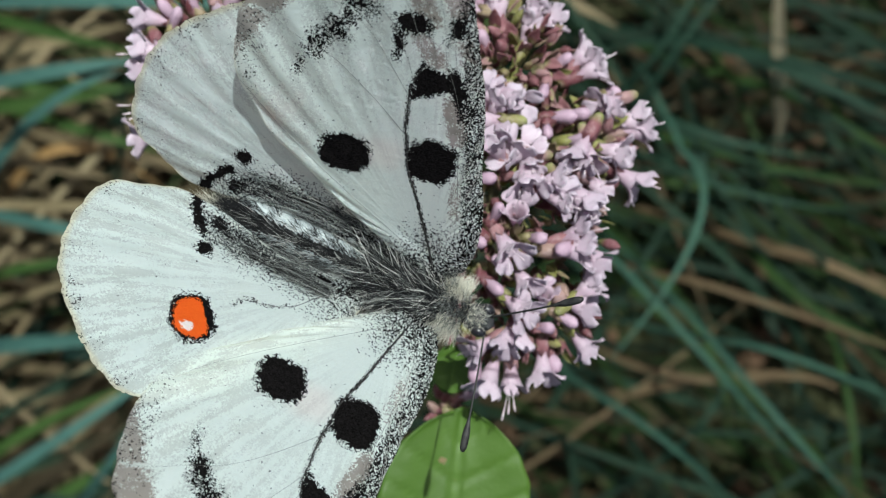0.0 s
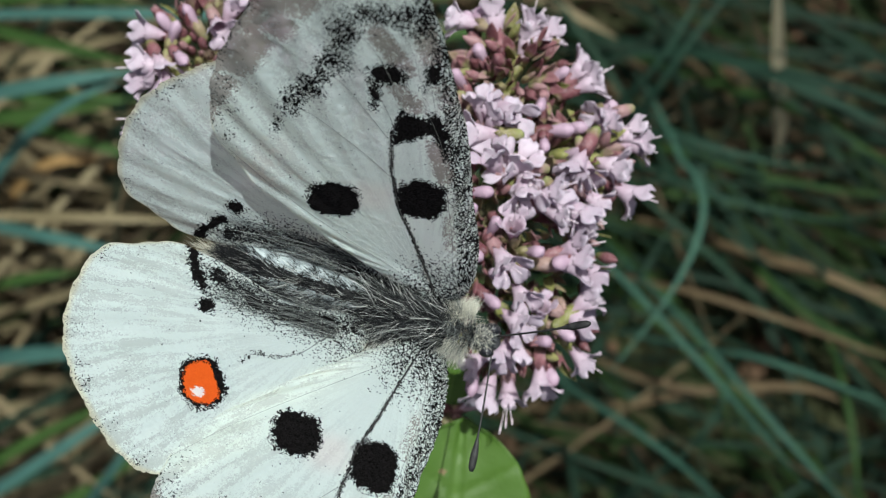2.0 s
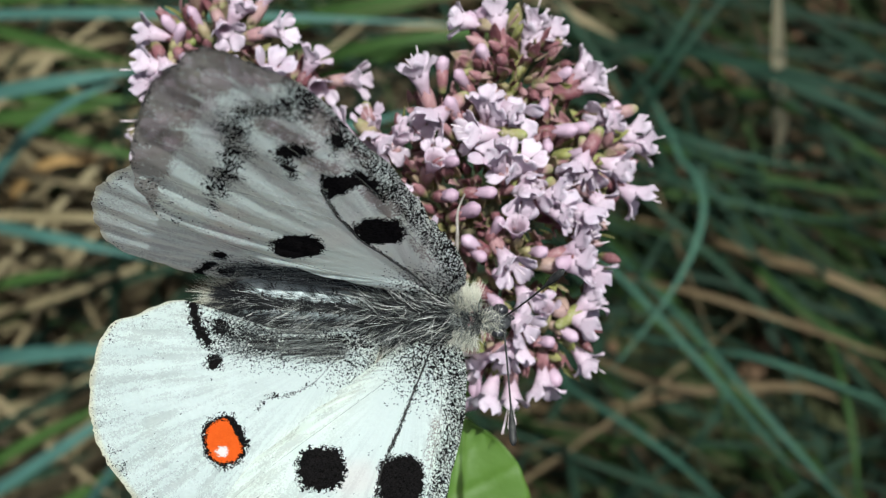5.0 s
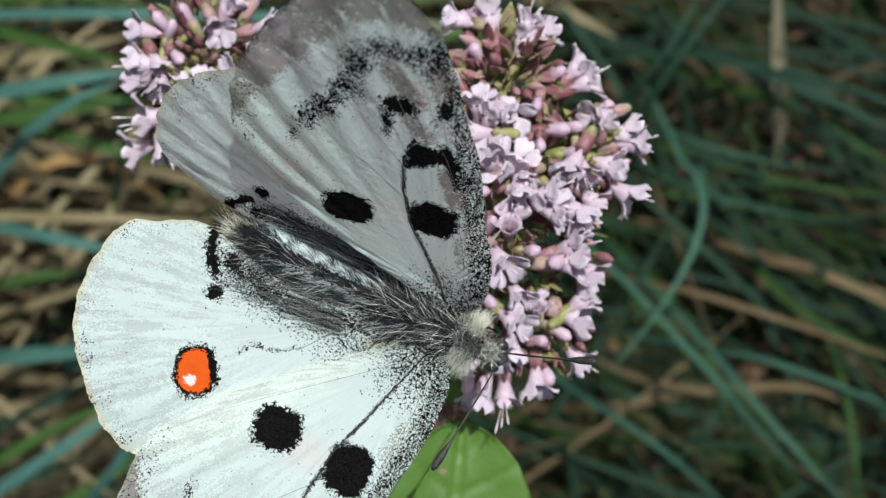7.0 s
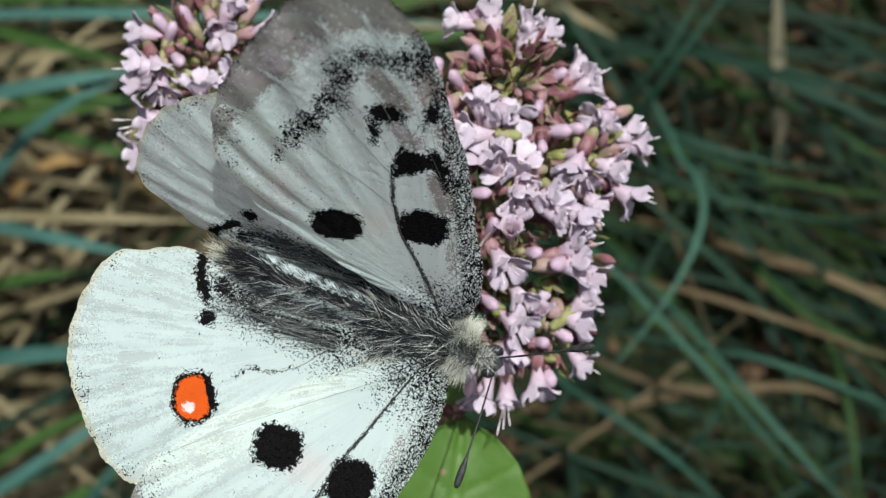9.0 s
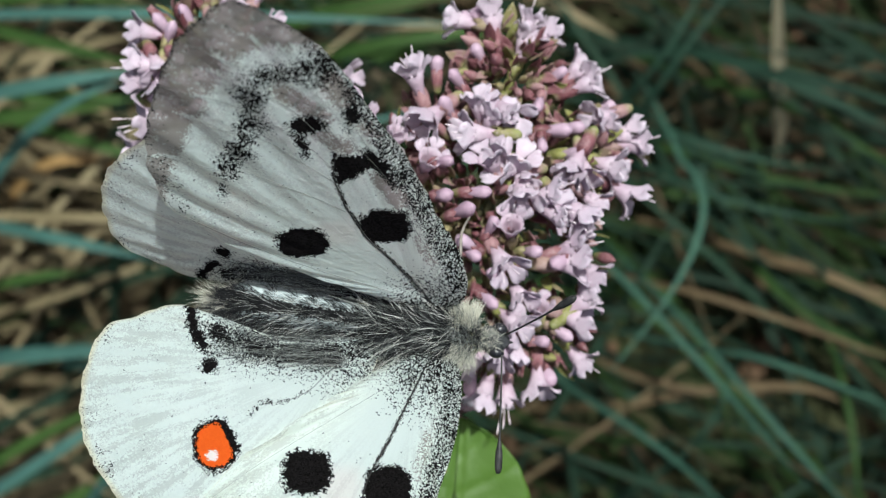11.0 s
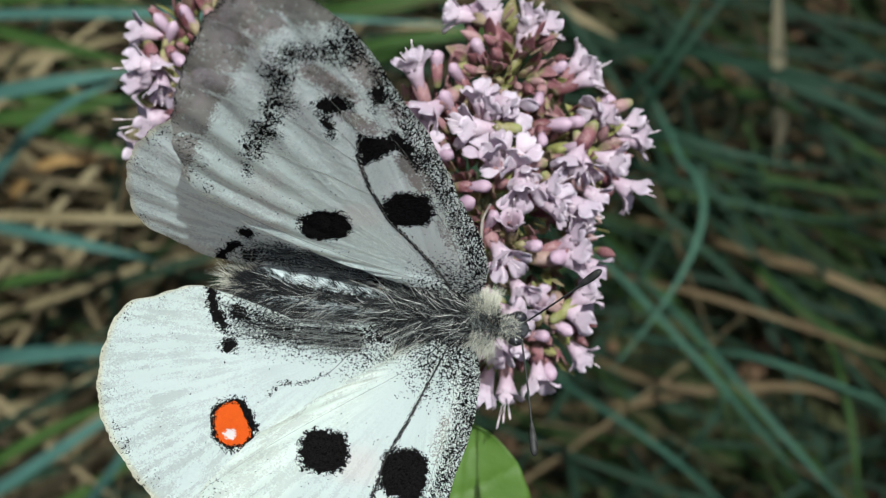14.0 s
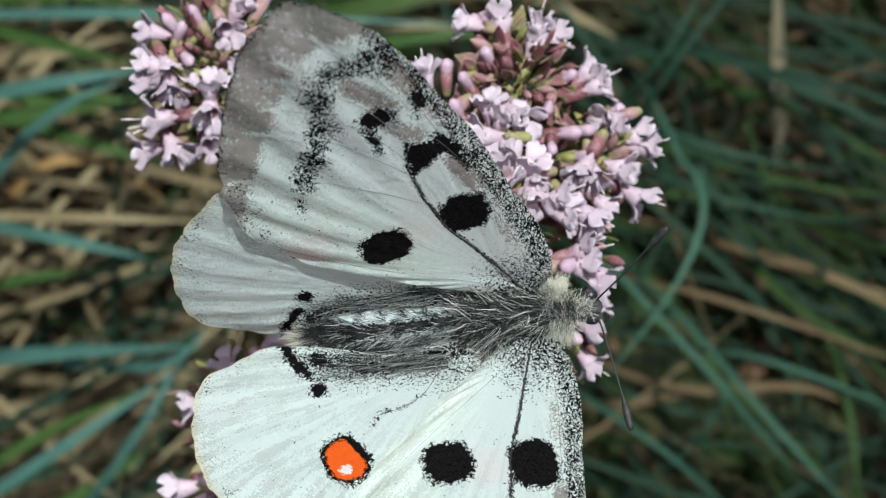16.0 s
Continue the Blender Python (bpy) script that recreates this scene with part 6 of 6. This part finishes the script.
    walk(moving["feeler_right"], [
        (0, pose(0.00860, -0.00055, 0.00180, 0.0, -7.6, -78.6)), (0.5, pose(0.00860, -0.00055, 0.00180, 0.0, -8.5, -79.6)),
        (1, pose(0.00860, -0.00055, 0.00180, 0.0, -9.5, -83.4)), (1.5, pose(0.00860, -0.00055, 0.00180, 0.0, -9.5, -84.5)),
        (2, pose(0.00860, -0.00055, 0.00180, 0.0, -8.7, -84.3)), (2.5, pose(0.00860, -0.00055, 0.00180, 0.0, -7.7, -83.9)),
        (3, pose(0.00860, -0.00055, 0.00180, 0.0, -7.5, -83.5)), (3.2, pose(0.00860, -0.00055, 0.00180, 0.0, -19.5, -80.8)),
        (3.5, pose(0.00860, -0.00055, 0.00180, 0.0, -33.7, -69.8)), (4, pose(0.00860, -0.00055, 0.00180, 0.0, -56.9, -69.8)),
        (4.2, pose(0.00860, -0.00055, 0.00180, 0.0, -36.2, -84.2)), (6.3, pose(0.00860, -0.00055, 0.00180, 0.0, -33.2, -82.2)),
        (6.5, pose(0.00860, -0.00055, 0.00180, 0.0, -28.7, -84.3)), (7, pose(0.00860, -0.00055, 0.00180, 0.0, -7.5, -97.7)),
        (7.5, pose(0.00860, -0.00055, 0.00180, 0.0, -9.6, -84.9)), (8, pose(0.00860, -0.00055, 0.00180, 0.0, -10.7, -85.4)),
        (8.5, pose(0.00860, -0.00055, 0.00180, 0.0, -10.9, -82.6)), (9, pose(0.00860, -0.00055, 0.00180, 0.0, -9.5, -88.1)),
        (11.5, pose(0.00860, -0.00055, 0.00180, 0.0, -7.7, -82.3)), (12, pose(0.00860, -0.00055, 0.00180, 0.0, -30.2, -80.0)),
        (12.5, pose(0.00860, -0.00055, 0.00180, 0.0, -22.5, -80.3)), (13, pose(0.00860, -0.00055, 0.00180, 0.0, -5.6, -85.3)),
        (13.5, pose(0.00860, -0.00055, 0.00180, 0.0, -8.5, -85.4)), (14, pose(0.00860, -0.00055, 0.00180, 0.0, -24.5, -77.4)),
        (14.5, pose(0.00860, -0.00055, 0.00180, 0.0, -32.8, -76.6)), (15, pose(0.00860, -0.00055, 0.00180, 0.0, -33.9, -72.8)),
        (15.3, pose(0.00860, -0.00055, 0.00180, 0.0, -9.4, -85.7)), (15.5, pose(0.00860, -0.00055, 0.00180, 0.0, -33.8, -92.4)),
        (16, pose(0.00860, -0.00055, 0.00180, 0.0, -21.4, -85.5)),
    ])
    walk(marjoram, [
        (0, pose(0.00549, 0.00299, 0.29000)), (0.5, pose(0.00555, 0.00290, 0.29000)),
        (1, pose(0.00579, 0.00272, 0.29000)), (1.5, pose(0.00537, 0.00266, 0.29000)),
        (2, pose(0.00519, 0.00272, 0.29000)), (2.5, pose(0.00555, 0.00290, 0.29000)),
        (3, pose(0.00567, 0.00308, 0.29000)), (3.2, pose(0.00555, 0.00175, 0.29000)),
        (3.5, pose(0.00537, 0.00241, 0.29000)), (4, pose(0.00519, 0.00392, 0.29000)),
        (4.2, pose(0.00579, 0.00247, 0.29000)), (6.3, pose(0.00495, 0.00314, 0.29000)),
        (6.5, pose(0.00501, 0.00278, 0.29000)), (7, pose(0.00477, 0.00278, 0.29000)),
        (7.5, pose(0.00483, 0.00272, 0.29000)), (8, pose(0.00495, 0.00308, 0.29000)),
        (8.5, pose(0.00495, 0.00314, 0.29000)), (9, pose(0.00495, 0.00260, 0.29000)),
        (11.5, pose(0.00495, 0.00284, 0.29000)), (12, pose(0.00513, 0.00296, 0.29000)),
        (12.5, pose(0.00519, 0.00260, 0.29000)), (13, pose(0.00531, 0.00362, 0.29000)),
        (13.5, pose(0.00549, 0.00296, 0.29000)), (14, pose(0.00495, 0.00332, 0.29000)),
        (14.5, pose(0.00501, 0.00278, 0.29000)), (15, pose(0.00531, 0.00296, 0.29000)),
        (15.3, pose(0.00561, 0.00193, 0.29000)), (15.5, pose(0.00549, 0.00241, 0.29000)),
        (16, pose(0.00597, 0.00241, 0.29000)),
    ])
    walk(side_marjoram, [
        (0, pose(-0.02414, 0.01908, 0.28700)), (0.5, pose(-0.02402, 0.01902, 0.28700)),
        (1, pose(-0.02377, 0.01883, 0.28700)), (1.5, pose(-0.02414, 0.01877, 0.28700)),
        (2, pose(-0.02433, 0.01883, 0.28700)), (2.5, pose(-0.02396, 0.01902, 0.28700)),
        (3, pose(-0.02383, 0.01920, 0.28700)), (3.2, pose(-0.02396, 0.01797, 0.28700)),
        (3.5, pose(-0.02402, 0.01834, 0.28700)), (4, pose(-0.02414, 0.01976, 0.28700)),
        (4.2, pose(-0.02371, 0.01859, 0.28700)), (6.5, pose(-0.02451, 0.01877, 0.28700)),
        (7, pose(-0.02476, 0.01896, 0.28700)), (7.5, pose(-0.02470, 0.01896, 0.28700)),
        (8, pose(-0.02457, 0.01896, 0.28700)), (8.5, pose(-0.02457, 0.01908, 0.28700)),
        (9, pose(-0.02470, 0.01871, 0.28700)), (11.5, pose(-0.02476, 0.01883, 0.28700)),
        (12, pose(-0.02457, 0.01877, 0.28700)), (12.5, pose(-0.02439, 0.01859, 0.28700)),
        (13, pose(-0.02445, 0.01908, 0.28700)), (13.5, pose(-0.02408, 0.01871, 0.28700)),
        (14, pose(-0.02464, 0.01877, 0.28700)), (14.5, pose(-0.02439, 0.01908, 0.28700)),
        (15, pose(-0.02445, 0.01908, 0.28700)), (15.5, pose(-0.02420, 0.01889, 0.28700)),
        (16, pose(-0.02371, 0.01877, 0.28700)),
    ])


motions()
